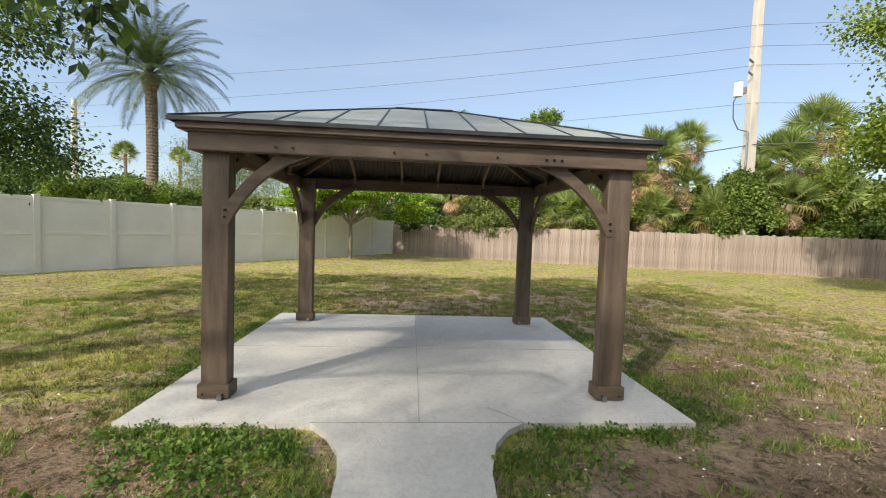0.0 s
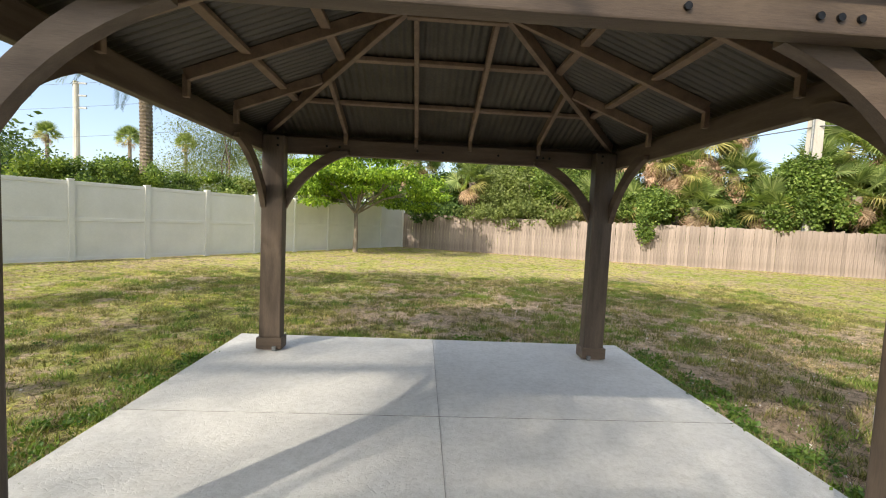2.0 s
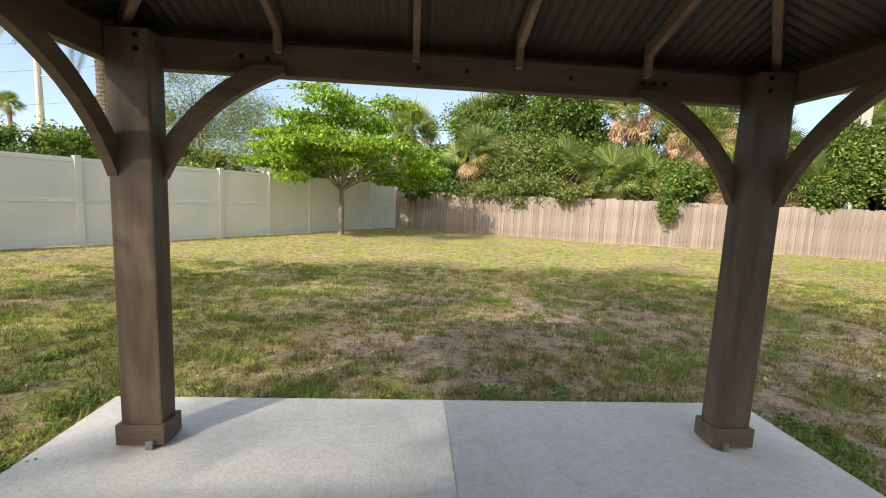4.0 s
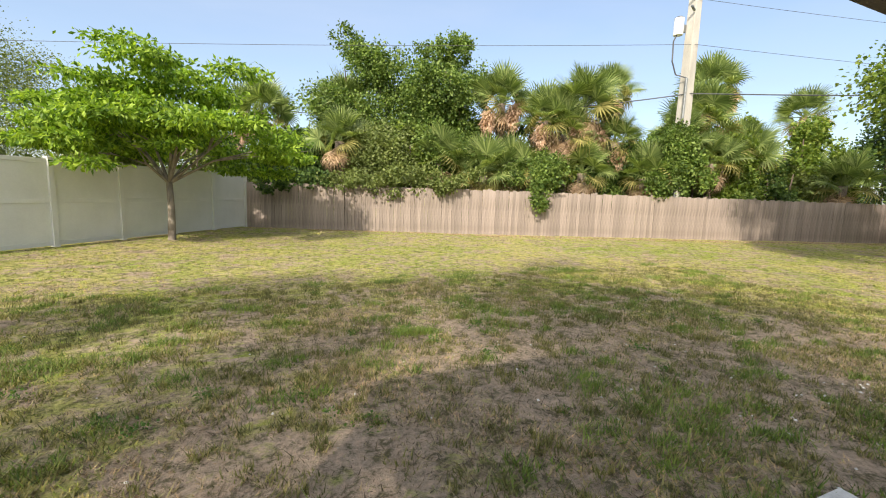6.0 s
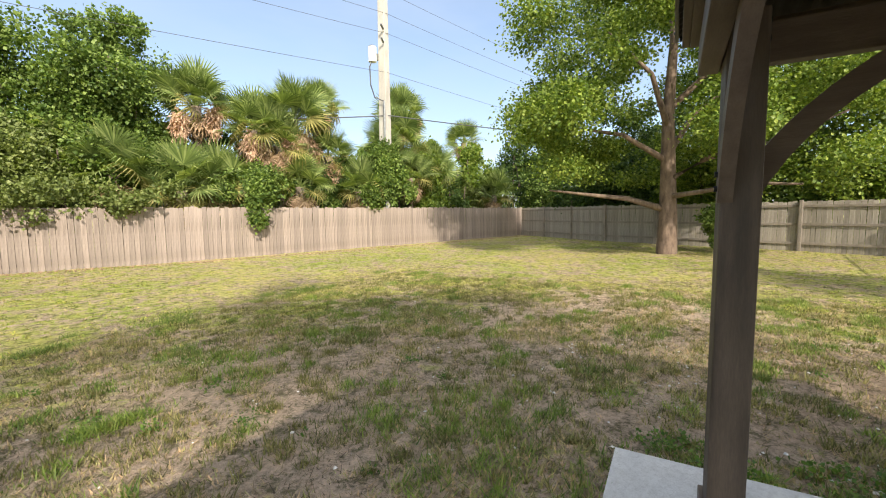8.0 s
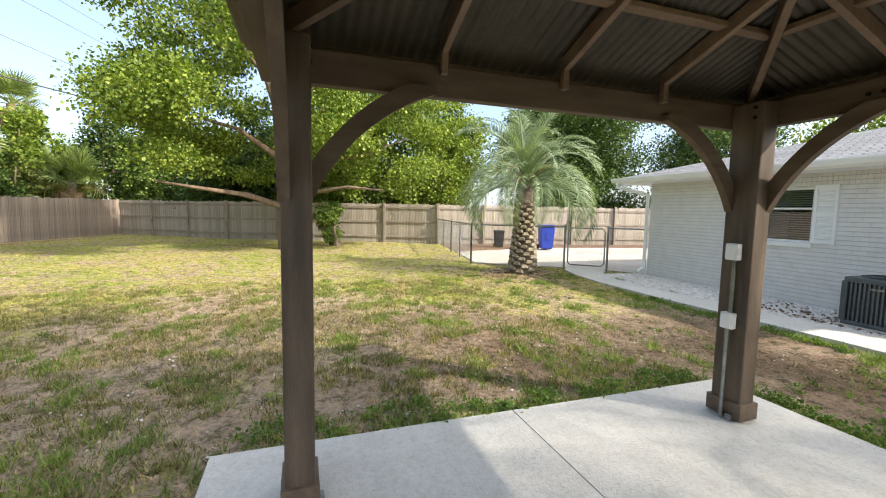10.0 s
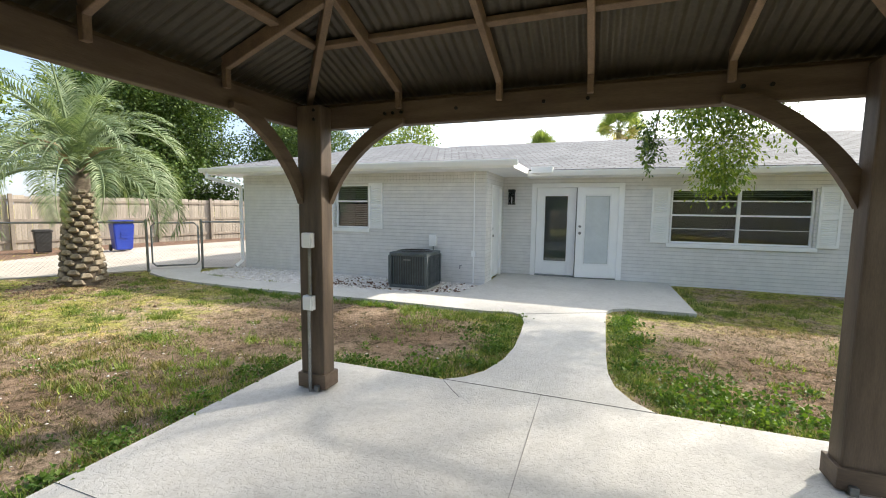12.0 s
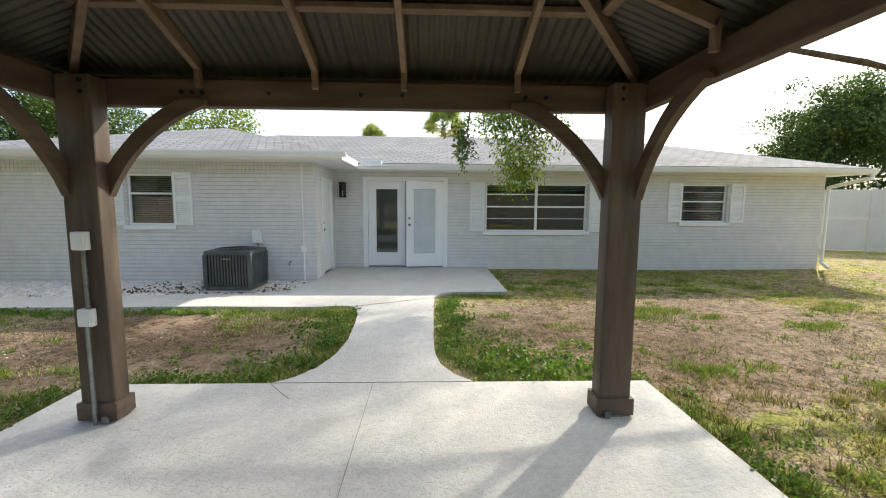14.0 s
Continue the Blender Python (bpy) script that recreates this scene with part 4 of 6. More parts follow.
for b in ((-2.98, -2.93, 0.0, 2.03), (-2.13, -2.08, 0.0, 2.03), (-2.93, -2.13, 1.98, 2.03)):
    part("door_frame", box(1.715, 1.77, b[0], b[1], b[2], b[3], 0.004), M_WHITE, side_door)
part("door_handle", rod((1.77, -2.18, 0.95), (1.7, -2.18, 0.95), 0.028), M_GALV, side_door, "steel knob")
part("door_handle", rod((1.77, -2.18, 1.1), (1.72, -2.18, 1.1), 0.026), M_GALV, side_door, "steel bolt")

bm = bmesh.new()
for i in range(82):
    xa = 1.74 + i * 0.0763
    box(xa, xa + 0.066, WY, WY + 0.008, 2.07, 2.262, 0, bm)
tagged(part("trim_soldier_course", bm, M_BRICK), "upright painted brick course under the soffit", "brick course", kind="structure")
lantern = thing("wall_lantern", (1.53, MY, 1.63), "black wall lantern with clear glass beside the door", "wall lamp")
part("back_plate", box(1.47, 1.59, MY + 0.001, MY + 0.02, 1.66, 1.97, 0.004), M_BLACKPLASTIC, lantern)
for x in (1.465, 1.585):
    for y in (0.04, 0.15):
        part("bar", box(x - 0.006, x + 0.006, MY + y - 0.006, MY + y + 0.006, 1.66, 1.92), M_BLACKPLASTIC, lantern)
part("cap", box(1.45, 1.6, MY + 0.02, MY + 0.17, 1.92, 1.98, 0.01), M_BLACKPLASTIC, lantern)
part("tray", box(1.45, 1.6, MY + 0.02, MY + 0.17, 1.63, 1.66, 0.004), M_BLACKPLASTIC, lantern)
part("pane", box(1.472, 1.578, MY + 0.045, MY + 0.145, 1.67, 1.91), M_GLASS, lantern, "clear glass")
part("candle", rod((1.525, MY + 0.095, 1.66), (1.525, MY + 0.095, 1.8), 0.012), M_WHITE, lantern)

# ---- air conditioner, boxes on the wing wall ----
ac = thing("air_conditioner", (2.97, -0.9, 0), "dark grey outdoor air conditioning unit on a pad", "air conditioner")
AX0, AX1, AY0, AY1 = 2.57, 3.35, -1.27, -0.53
part("pad", box(AX0 - 0.06, AX1 + 0.06, AY0 - 0.05, AY1 + 0.05, -0.05, 0.0, 0.01), M_DRIVE, ac, "concrete pad")
part("coil", box(AX0 + 0.04, AX1 - 0.04, AY0 + 0.04, AY1 - 0.04, 0.05, 0.62, 0.06), M_AC_DARK, ac, "black finned coil")
part("base_pan", box(AX0, AX1, AY0, AY1, 0.0, 0.06, 0.015), M_AC, ac)
part("top", box(AX0, AX1, AY0, AY1, 0.61, 0.68, 0.02), M_AC, ac)
for x in (AX0 + 0.02, AX1 - 0.02):
    for y in (AY0 + 0.02, AY1 - 0.02):
        part("corner_post", box(x - 0.035, x + 0.035, y - 0.035, y + 0.035, 0.05, 0.62, 0.012), M_AC, ac)
for i in range(13):
    x = AX0 + 0.09 + i * (AX1 - AX0 - 0.18) / 12
    part("louvre", box(x - 0.012, x + 0.012, AY1 - 0.022, AY1 - 0.004, 0.06, 0.62, 0.003), M_AC, ac)
for i in range(14):
    y = AY0 + 0.09 + i * (AY1 - AY0 - 0.18) / 13
    part("louvre", box(AX1 - 0.022, AX1 - 0.004, y - 0.012, y + 0.012, 0.06, 0.62, 0.003), M_AC, ac)
    part("louvre", box(AX0 + 0.004, AX0 + 0.022, y - 0.012, y + 0.012, 0.06, 0.62, 0.003), M_AC, ac)
part("badge", box(2.9, 3.05, AY1 - 0.004, AY1 + 0.004, 0.53, 0.555), M_GALV, ac, "small pale badge plate")
for r in (0.12, 0.2, 0.28, 0.34):
    bm = bmesh.new()
    pts = [(2.96 + r * math.cos(a * math.pi / 12), -0.9 + r * math.sin(a * math.pi / 12), 0.69) for a in range(25)]
    for p, q in zip(pts, pts[1:]):
        rod(p, q, 0.005, seg=4, bm=bm)
    part("grille_ring", bm, M_BLACKPLASTIC, ac)
disc = thing("disconnect_box", (2.85, WY, 0.85), "small white electrical box on the brick wall", "electrical box")
part("box", box(2.77, 2.93, WY + 0.002, WY + 0.09, 0.73, 0.97, 0.008), M_WHITE, disc)
part("conduit", rod((2.85, WY + 0.03, 0.3), (2.85, WY + 0.03, 0.73), 0.012), M_GALV, disc)
pipe = thing("wall_pipe", (1.97, WY, 0), "thin white painted pipe up the brick wall", "pipe")
part("pipe", rod((1.97, WY + 0.02, 0.0), (1.97, WY + 0.02, 2.25), 0.014), M_WHITE, pipe)
part("box", box(1.93, 2.01, WY + 0.002, WY + 0.06, 0.55, 0.67, 0.005), M_WHITE, pipe)
tap = thing("garden_tap", (2.24, WY, 0.35), "small metal garden tap on the wall", "tap")
part("body", rod((2.24, WY, 0.35), (2.24, WY + 0.08, 0.35), 0.014), M_GALV, tap)
part("spout", rod((2.24, WY + 0.07, 0.35), (2.24, WY + 0.1, 0.29), 0.012), M_GALV, tap)

# ---- fences ----
def along(p, q, step):
    p, q = Vector((*p, 0)), Vector((*q, 0))
    k = max(1, round((q - p).length / step))
    return [p + (q - p) * i / k for i in range(k + 1)], math.atan2(q.y - p.y, q.x - p.x)


def mesh_of(name, bm, material):
    me = bpy.data.meshes.new(name)
    bm.to_mesh(me)
    bm.free()
    me.materials.append(material)
    return me


def vinyl_fence(name, pts):
    f = thing(name, (*pts[0], 0), "tall white vinyl privacy fence with capped posts", "fence", kind="structure")
    post_me = mesh_of("post", box(-0.064, 0.064, -0.064, 0.064, -0.1, 2.1, 0.006), M_VINYL)
    cap_me = mesh_of("cap", box(-0.078, 0.078, -0.078, 0.078, 2.1, 2.13, 0.012), M_VINYL)
    for p, q in zip(pts, pts[1:]):
        spots, turn = along(p, q, 1.83)
        step = (spots[1] - spots[0]).length
        panel = mesh_of("panel", box(0.06, step - 0.06, -0.012, 0.012, 0.0, 2.0), M_VINYL)
        rail = mesh_of("rail", box(0.06, step - 0.06, -0.025, 0.025, -0.05, 0.05, 0.006), M_VINYL)
        rot = Matrix.Rotation(turn, 4, "Z")
        for i, s in enumerate(spots):
            m = Matrix.Translation(s) @ rot
            po = shared("post", post_me, m, f)
            shared("cap", cap_me, m, po)
            if i < len(spots) - 1:
                pn = shared("panel", panel, m, f)
                for z in (0.03, 1.07, 2.03):
                    shared("rail", rail, Matrix.Translation((0, 0, z)) @ m, pn)


vinyl_fence("fence_white", [(-21.7, -4.0), (-10.4, 12.2), (-1.3, 25.2)])
vinyl_fence("fence_white_2", [(-12.6, -8.9), (-21.7, -4.0)])


def board_fence(name, pts, material, rails_towards, label, seed, post_step=2.4):
    """Upright boards on rails; rails_towards: 1 or -1, the side on which the rails and posts stand."""
    f = thing(name, (*pts[0], 0), label, "fence", kind="structure")
    rng = random.Random(seed)
    boards = [mesh_of("board", box(-0.0675, 0.0675, -0.009, 0.009, -0.07, 1.76 + 0.02 * k, 0.003), material) for k in range(3)]
    rail_cache = {}
    for p, q in zip(pts, pts[1:]):
        spots, turn = along(p, q, 0.142)
        for s in spots[:-1]:
            off = rng.uniform(-0.004, 0.004)
            m = Matrix.Translation(s) @ Matrix.Rotation(turn, 4, "Z") @ Matrix.Translation((0.071, off, 0)) @ Matrix.Rotation(rng.uniform(-0.008, 0.008), 4, "Y")
            shared("board", boards[rng.randrange(3)], m, f)
        spots, turn = along(p, q, post_step)
        step = (spots[1] - spots[0]).length
        rail_me = mesh_of("rail", box(0, step, -0.02, 0.02, -0.045, 0.045, 0.004), M_RAIL)
        post_me = mesh_of("post", box(-0.05, 0.05, -0.05, 0.05, -0.1, 1.84, 0.006), M_RAIL)
        for i, s in enumerate(spots):
            m = Matrix.Translation(s) @ Matrix.Rotation(turn, 4, "Z")
            shared("post", post_me, m @ Matrix.Translation((0, rails_towards * 0.085, 0)), f)
            if i < len(spots) - 1:
                for z in (0.25, 0.95, 1.62):
                    shared("rail", rail_me, m @ Matrix.Translation((0, rails_towards * 0.032, z)), f)


board_fence("fence_wood", [(-1.25, 25.2), (4.0, 22.9), (10.0, 20.9), (17.3, 18.75), (26.8, 16.1)], M_BOARD, 1, "weathered pinkish brown wooden board fence", 1)
board_fence("fence_wood_2", [(26.8, 16.1), (22.4, 10.2), (19.5, 3.0), (18.3, 0.7)], M_BOARD_GREY, -1, "grey weathered wooden fence with rails facing the lawn", 2)
board_fence("fence_wood_3", [(18.3, 0.7), (16.0, -10.0), (15.0, -14.0)], M_BOARD_GREY, -1, "pale grey wooden fence behind the driveway", 3)


def chain_link(name, pts, label, height=1.12):
    f = thing(name, (*pts[0], 0), label, "fence", kind="structure")
    for p, q in zip(pts, pts[1:]):
        spots, turn = along(p, q, 1.6)
        for s in spots:
            po = part("post", rod((s.x, s.y, -0.05), (s.x, s.y, height + 0.04), 0.028), M_GALV, f)
            part("cap", rod((s.x, s.y, height + 0.04), (s.x, s.y, height + 0.075), 0.034, 0.012), M_GALV, po)
        a, b = spots[0], spots[-1]
        part("top_rail", rod((a.x, a.y, height), (b.x, b.y, height), 0.021), M_GALV, f)
        wire_mesh(f, a, b, 0.02, height - 0.02)


def wire_mesh(f, a, b, z0, z1):
    """Woven diamond wire between two posts."""
    verts, faces = [], []
    length = (b - a).length
    d, h = (b - a).normalized(), z1 - z0
    side = Vector((-d.y, d.x, 0)) * 0.0022
    for slope in (1, -1):
        s = -h
        while s < length:
            u0, u1 = max(s, 0), min(s + h, length)
            if u1 > u0 + 0.01:
                v0, v1 = u0 - s, u1 - s
                if slope < 0:
                    v0, v1 = h - v0, h - v1
                p, q = a + d * u0, a + d * u1
                k = len(verts)
                up = 0.0022
                verts += [(p.x + side.x, p.y + side.y, z0 + v0 - up), (p.x - side.x, p.y - side.y, z0 + v0 + up), (q.x - side.x, q.y - side.y, z0 + v1 + up), (q.x + side.x, q.y + side.y, z0 + v1 - up)]
                faces.append((k, k + 1, k + 2, k + 3))
            s += 0.08
    mesh_part("wire", verts, faces, M_GALV, f, "woven diamond wire", "stuff")


chain_link("fence_link", [(18.1, 0.75), (14.5, 1.4), (11.1, 2.0)], "grey chain-link fence along the driveway")
chain_link("fence_link_2", [(11.1, 2.0), (9.5, -0.15)], "grey chain-link fence beside the palm")
chain_link("fence_link_3", [(8.78, -1.0), (8.03, -1.72)], "short chain-link fence against the house")
gate = thing("metal_gate", (9.5, -0.15, 0), "grey chain-link gate with a rounded tube frame", "gate")
ga, gb = Vector((9.44, -0.22, 0)), Vector((8.82, -0.94, 0))
ring = []
for u, z in ((0.08, 0.08), (0.0, 0.16), (0.0, 1.02), (0.08, 1.1), (0.92, 1.1), (1.0, 1.02), (1.0, 0.16), (0.92, 0.08), (0.08, 0.08)):
    p = ga + (gb - ga) * u
    ring.append((p.x, p.y, z))
v, f = tube(ring, [0.02] * len(ring), 8)
mesh_part("gate_frame", v, f, M_GALV, gate, smooth=True)
wire_mesh(gate, ga, gb, 0.1, 1.08)
part("latch", rod((8.83, -0.93, 0.75), (8.78, -1.0, 0.75), 0.018), M_GALV, gate)


# ---- bins ----
def bin_thing(loc, turn, material, label, scale=1.0):
    t = thing("wheelie_bin", loc, label, "bin", "bins on the driveway")
    m = Matrix.Translation(loc) @ Matrix.Rotation(turn, 4, "Z") @ Matrix.Scale(scale, 4)
    bm = bmesh.new()
    r = bmesh.ops.create_cube(bm, size=1.0, matrix=Matrix.Translation((0, 0, 0.5)) @ Matrix.Diagonal((0.58, 0.66, 0.88, 1)))
    for vtx in bm.verts:
        if vtx.co.z < 0.3:
            vtx.co.x *= 0.8
            vtx.co.y *= 0.78
    bmesh.ops.bevel(bm, geom=bm.edges[:], offset=0.03, segments=2, affect="EDGES")
    b = part("body", bm, material, t)
    lid = box(-0.32, 0.32, -0.38, 0.36, 0.94, 1.0, 0.02)
    box(-0.28, 0.28, -0.36, 0.3, 1.0, 1.03, 0.012, lid)
    l = part("lid", lid, material, t)
    g = part("handle", rod((-0.26, -0.42, 0.93), (0.26, -0.42, 0.93), 0.016), material, t)
    panel = part("panel", box(-0.09, 0.09, 0.29, 0.315, 0.45, 0.66, 0.004), material, t)
    obs = [b, l, g, panel]
    for x in (-0.26, 0.26):
        obs.append(part("wheel", rod((x - 0.03, -0.3, 0.11), (x + 0.03, -0.3, 0.11), 0.11, seg=16), M_BLACKPLASTIC, t))
    for o in obs:
        o.matrix_basis = m


bin_thing((14.5, -2.75, -0.025), radians(70), M_BIN, "blue plastic wheeled recycling bin on the driveway")
bin_thing((15.9, -1.3, -0.03), radians(70), M_BLACKPLASTIC, "black plastic wheeled bin by the fence", 0.72)


# ---- utility poles and cables ----
def wire(name, p, q, sag, r=0.009, label="thin dark overhead power cable"):
    p, q = Vector(p), Vector(q)
    pts = [p.lerp(q, i / 24) - Vector((0, 0, sag * 4 * (i / 24) * (1 - i / 24))) for i in range(25)]
    v, f = tube(pts, [r] * 25, 5)
    tagged(mesh_part(name, v, f, M_WIRE), label, "cable")


PX, PY = 16.3, 19.5
pole = thing("utility_pole", (PX, PY, 0), "tall pale square concrete utility pole with a transformer", "utility pole")
bm = box(PX - 0.24, PX + 0.24, PY - 0.24, PY + 0.24, -0.2, 13.2, 0.03)
for vtx in bm.verts:
    if vtx.co.z > 10:
        vtx.co.x = PX + (vtx.co.x - PX) * 0.68
        vtx.co.y = PY + (vtx.co.y - PY) * 0.68
part("shaft", bm, M_POLE, pole)
TX, TY = PX - 0.6, PY + 0.2
tr = part("transformer", rod((TX, TY, 8.58), (TX, TY, 9.26), 0.19, seg=18), M_WHITE, pole, "white cylindrical transformer")
part("lid", rod((TX, TY, 9.26), (TX, TY, 9.33), 0.2, 0.1, 18), M_GALV, tr)
part("bracket", box(TX, PX - 0.2, TY - 0.05, TY + 0.15, 8.75, 9.05), M_GALV, pole)
v, f = tube([(TX - 0.05, TY, 8.62), (TX - 0.22, TY, 8.3), (TX - 0.18, TY, 7.5), (TX + 0.1, TY, 7.0), (PX - 0.3, PY - 0.2, 6.8)], [0.03] * 5, 6)
mesh_part("lead", v, f, M_WIRE, pole)
part("conduit", rod((PX - 0.3, PY - 0.2, -0.1), (PX - 0.3, PY - 0.2, 6.8), 0.05), M_GALV, pole, "grey conduit")
for z in (9.5, 10.1):
    part("insulator", rod((PX - 0.26, PY - 0.2, z), (PX - 0.5, PY - 0.25, z + 0.12), 0.05), M_GALV, pole)
P2 = (-38.0, 50.0)
pole2 = thing("utility_pole", (*P2, 0), "distant grey utility pole with three short arms", "utility pole")
part("shaft", rod((*P2, -0.2), (*P2, 14.6), 0.36, 0.26, 12), M_POLE, pole2)
for z in (14.4, 13.1, 11.8):
    part("arm", box(P2[0], P2[0] + 1.1, P2[1] - 0.08, P2[1] + 0.08, z - 0.08, z + 0.08), M_GALV, pole2)
for k, z in enumerate((11.9, 10.9, 10.0)):
    wire("power_cable", (PX, PY - 0.2, z), (-38, 34 + k, z - 1.2 - k * 0.5), 0.7)
    wire("power_cable", (PX, PY - 0.2, z), (60, 6, z + 0.6), 0.6)
wire("power_cable", (PX, PY - 0.2, 8.2), (-38, 36, 5.6), 0.5)
wire("power_cable", (PX, PY - 0.2, 8.2), (60, 6, 8.6), 0.5)
wire("power_cable", (PX, PY - 0.2, 6.2), (46, -6, 6.0), 0.5, 0.026)
wire("power_cable", (PX, PY - 0.2, 6.2), (0, 33, 6.0), 0.6, 0.026)


# ---- plants ----
def tree(name, base, label, trunk_paths, blobs, n, size, leaf, bark, seed, droop=0.2, clumps=26, spread=0.2, slim=0.42, category="tree"):
    """A trunk with limbs (each a list of points and two radii) and a crown of single leaves."""
    t = thing(name, base, label, category, {"hedge": "hedge behind the white fence", "understory_bush": "understory behind the wooden fence"}.get(name, ""))
    rng = np.random.default_rng(seed)
    data = ([], [])
    for pts, r0, r1 in trunk_paths:
        k = len(pts)
        data = tube(pts, [r0 + (r1 - r0) * i / (k - 1) for i in range(k)], 9, data)
    if trunk_paths:
        mesh_part("trunk", data[0], data[1], bark, t, "trunk with spreading limbs", smooth=True)
    v, f = leaf_cloud(blobs, n, size, rng, droop, clumps, spread, slim)
    mesh_part("crown", v, f, leaf, t, "leafy crown")
    return t


def limbs(base, height, r, tips, rng, wob=0.25):
    """A trunk up to height and bent limbs from it to the tips, with side twigs."""
    b = Vector(base)
    top = b + Vector((0, 0, height))
    out = [([b - Vector((0, 0, 0.1)), b + Vector((0.02, 0.01, height * 0.5)), top], r, r * 0.72)]
    for tip in tips:
        tip = Vector(tip)
        mids = [top.lerp(tip, k) + Vector((rng.uniform(-wob, wob), rng.uniform(-wob, wob), rng.uniform(0, wob) + 0.25 * math.sin(k * math.pi))) for k in (0.33, 0.66)]
        out.append(([top - Vector((0, 0, 0.1)), *mids, tip], r * 0.4, r * 0.08))
        for _ in range(3):
            s = mids[1].lerp(tip, rng.random())
            out.append(([mids[rng.randrange(2)], s + Vector((rng.uniform(-0.6, 0.6), rng.uniform(-0.6, 0.6), rng.uniform(0, 0.6)))], r * 0.18, r * 0.05))
    return out


rr = random.Random(11)
# small bright tree in the lawn's corner: flat layers of fine leaves
B = (-3.1, 20.6, -0.05)
tips, blobs = [], []
for k in range(80):
    a, d = rr.uniform(0, 6.283), math.sqrt(rr.random()) * 3.25
    z = 1.9 + 0.1 * rr.random() + (0.15 + 0.85 * rr.random() ** 0.7) * 3.15 * (1 - (d / 3.9) ** 2)
    z = round(z * rr.uniform(0.88, 1.08) / 0.52) * 0.52 + rr.uniform(-0.08, 0.08)
    blobs.append((B[0] + 0.25 + d * math.cos(a), B[1] + d * math.sin(a), z, rr.uniform(0.4, 0.8), rr.uniform(0.4, 0.8), rr.uniform(0.09, 0.17)))
    if k < 11:
        tips.append(blobs[-1][:3])
tree("rain_tree", B, "small spreading tree with bright feathery green leaves", limbs(B, 1.75, 0.11, tips, rr), blobs, 36000, 0.15, M_L_RAIN, M_BARK_PALE, 21, 0.3, 22, 0.3, 0.24)

# great sprawling tree by the far fence
B = (16.64, 7.31, -0.05)
paths = [([(16.64, 7.31, -0.1), (16.62, 7.3, 1.2), (16.6, 7.35, 3.0), (16.5, 7.4, 5.0), (16.7, 7.3, 7.5), (16.6, 7.5, 9.5)], 0.36, 0.08)]
for p, r in (([(16.6, 7.3, 1.5), (16.2, 8.6, 1.95), (15.6, 9.8, 2.1), (15.2, 11.2, 2.3)], 0.13), ([(16.6, 7.3, 2.6), (15.8, 6.2, 3.2), (15.4, 4.6, 3.5), (15.2, 3.0, 4.2)], 0.12), ([(16.6, 7.3, 3.2), (15.9, 8.8, 4.2), (15.6, 10.6, 4.6)], 0.12),
             ([(16.55, 7.3, 2.0), (15.7, 6.4, 2.1), (15.0, 5.2, 2.3), (14.6, 4.0, 2.2)], 0.1), ([(16.5, 7.4, 4.4), (15.4, 7.9, 6.0), (14.8, 9.2, 7.4)], 0.12), ([(16.5, 7.4, 5), (16.8, 5.8, 6.6), (16.6, 4.4, 7.6)], 0.12), ([(16.6, 7.3, 3.6), (17.6, 6.6, 5.0), (18.6, 5.2, 6.2)], 0.12)):
    paths.append((p, r, 0.03))
blobs = []
for k in range(120):
    a, d = rr.uniform(0, 6.283), math.sqrt(rr.random()) * 5.8
    z = rr.uniform(2.9, 10.4) if d < 3.8 else rr.uniform(2.5, 8.4)
    ox, oy = B[0] - 0.3 + d * math.cos(a) * 0.75, B[1] + 0.8 + d * math.sin(a) * 1.1
    if oy > 11.9:
        oy = 11.9 - rr.random() * 2.5
    # the trunk and first limbs stand clear of leaves towards the lawn
    if z < 5.6 and ox < 16.9 and abs(oy - 7.4) < 1.4:
        continue
    blobs.append((ox, oy, z, rr.uniform(0.6, 1.1), rr.uniform(0.6, 1.1), rr.uniform(0.3, 0.55)))
tree("shade_tree", B, "large sprawling tree with gnarled trunk and yellow green leaves", paths, blobs, 130000, 0.1, M_L_OAK, M_BARK_OAK, 22, 0.3, 34, 0.32)

# big tree whose limb and drooping twigs hang over the lawn
B = (-9.4, 0.4, -0.05)
paths = [([(-9.4, 0.4, -0.1), (-9.3, 0.4, 1.6), (-9.0, 0.3, 3.0), (-8.6, 0.1, 5.0), (-8.2, -0.2, 7.0)], 0.36, 0.12),
         ([(-9.0, 0.3, 3.0), (-8.2, 0.2, 3.45), (-7.2, 0.1, 3.72), (-5.9, 0.0, 3.95), (-4.2, -0.2, 4.5), (-3.0, -0.4, 4.7), (-2.2, -0.5, 4.2), (-2.1, -0.5, 3.1)], 0.07, 0.008),
         ([(-5.0, -0.1, 4.2), (-3.6, 1.2, 4.9), (-2.0, 1.7, 4.7), (-1.1, 1.05, 3.6), (-0.95, 1.0, 2.3)], 0.05, 0.006), ([(-8.8, 0.3, 4.0), (-8.4, 2.6, 4.8), (-7.8, 5.2, 4.9), (-7.2, 7.4, 4.0)], 0.12, 0.02), ([(-8.4, 0, 6), (-6.4, -1.2, 7.4), (-5.0, -2, 8.2)], 0.12, 0.03), ([(-8.2, 3.4, 4.8), (-6.6, 5.0, 5.6), (-5.0, 6.2, 5.6)], 0.05, 0.012)]
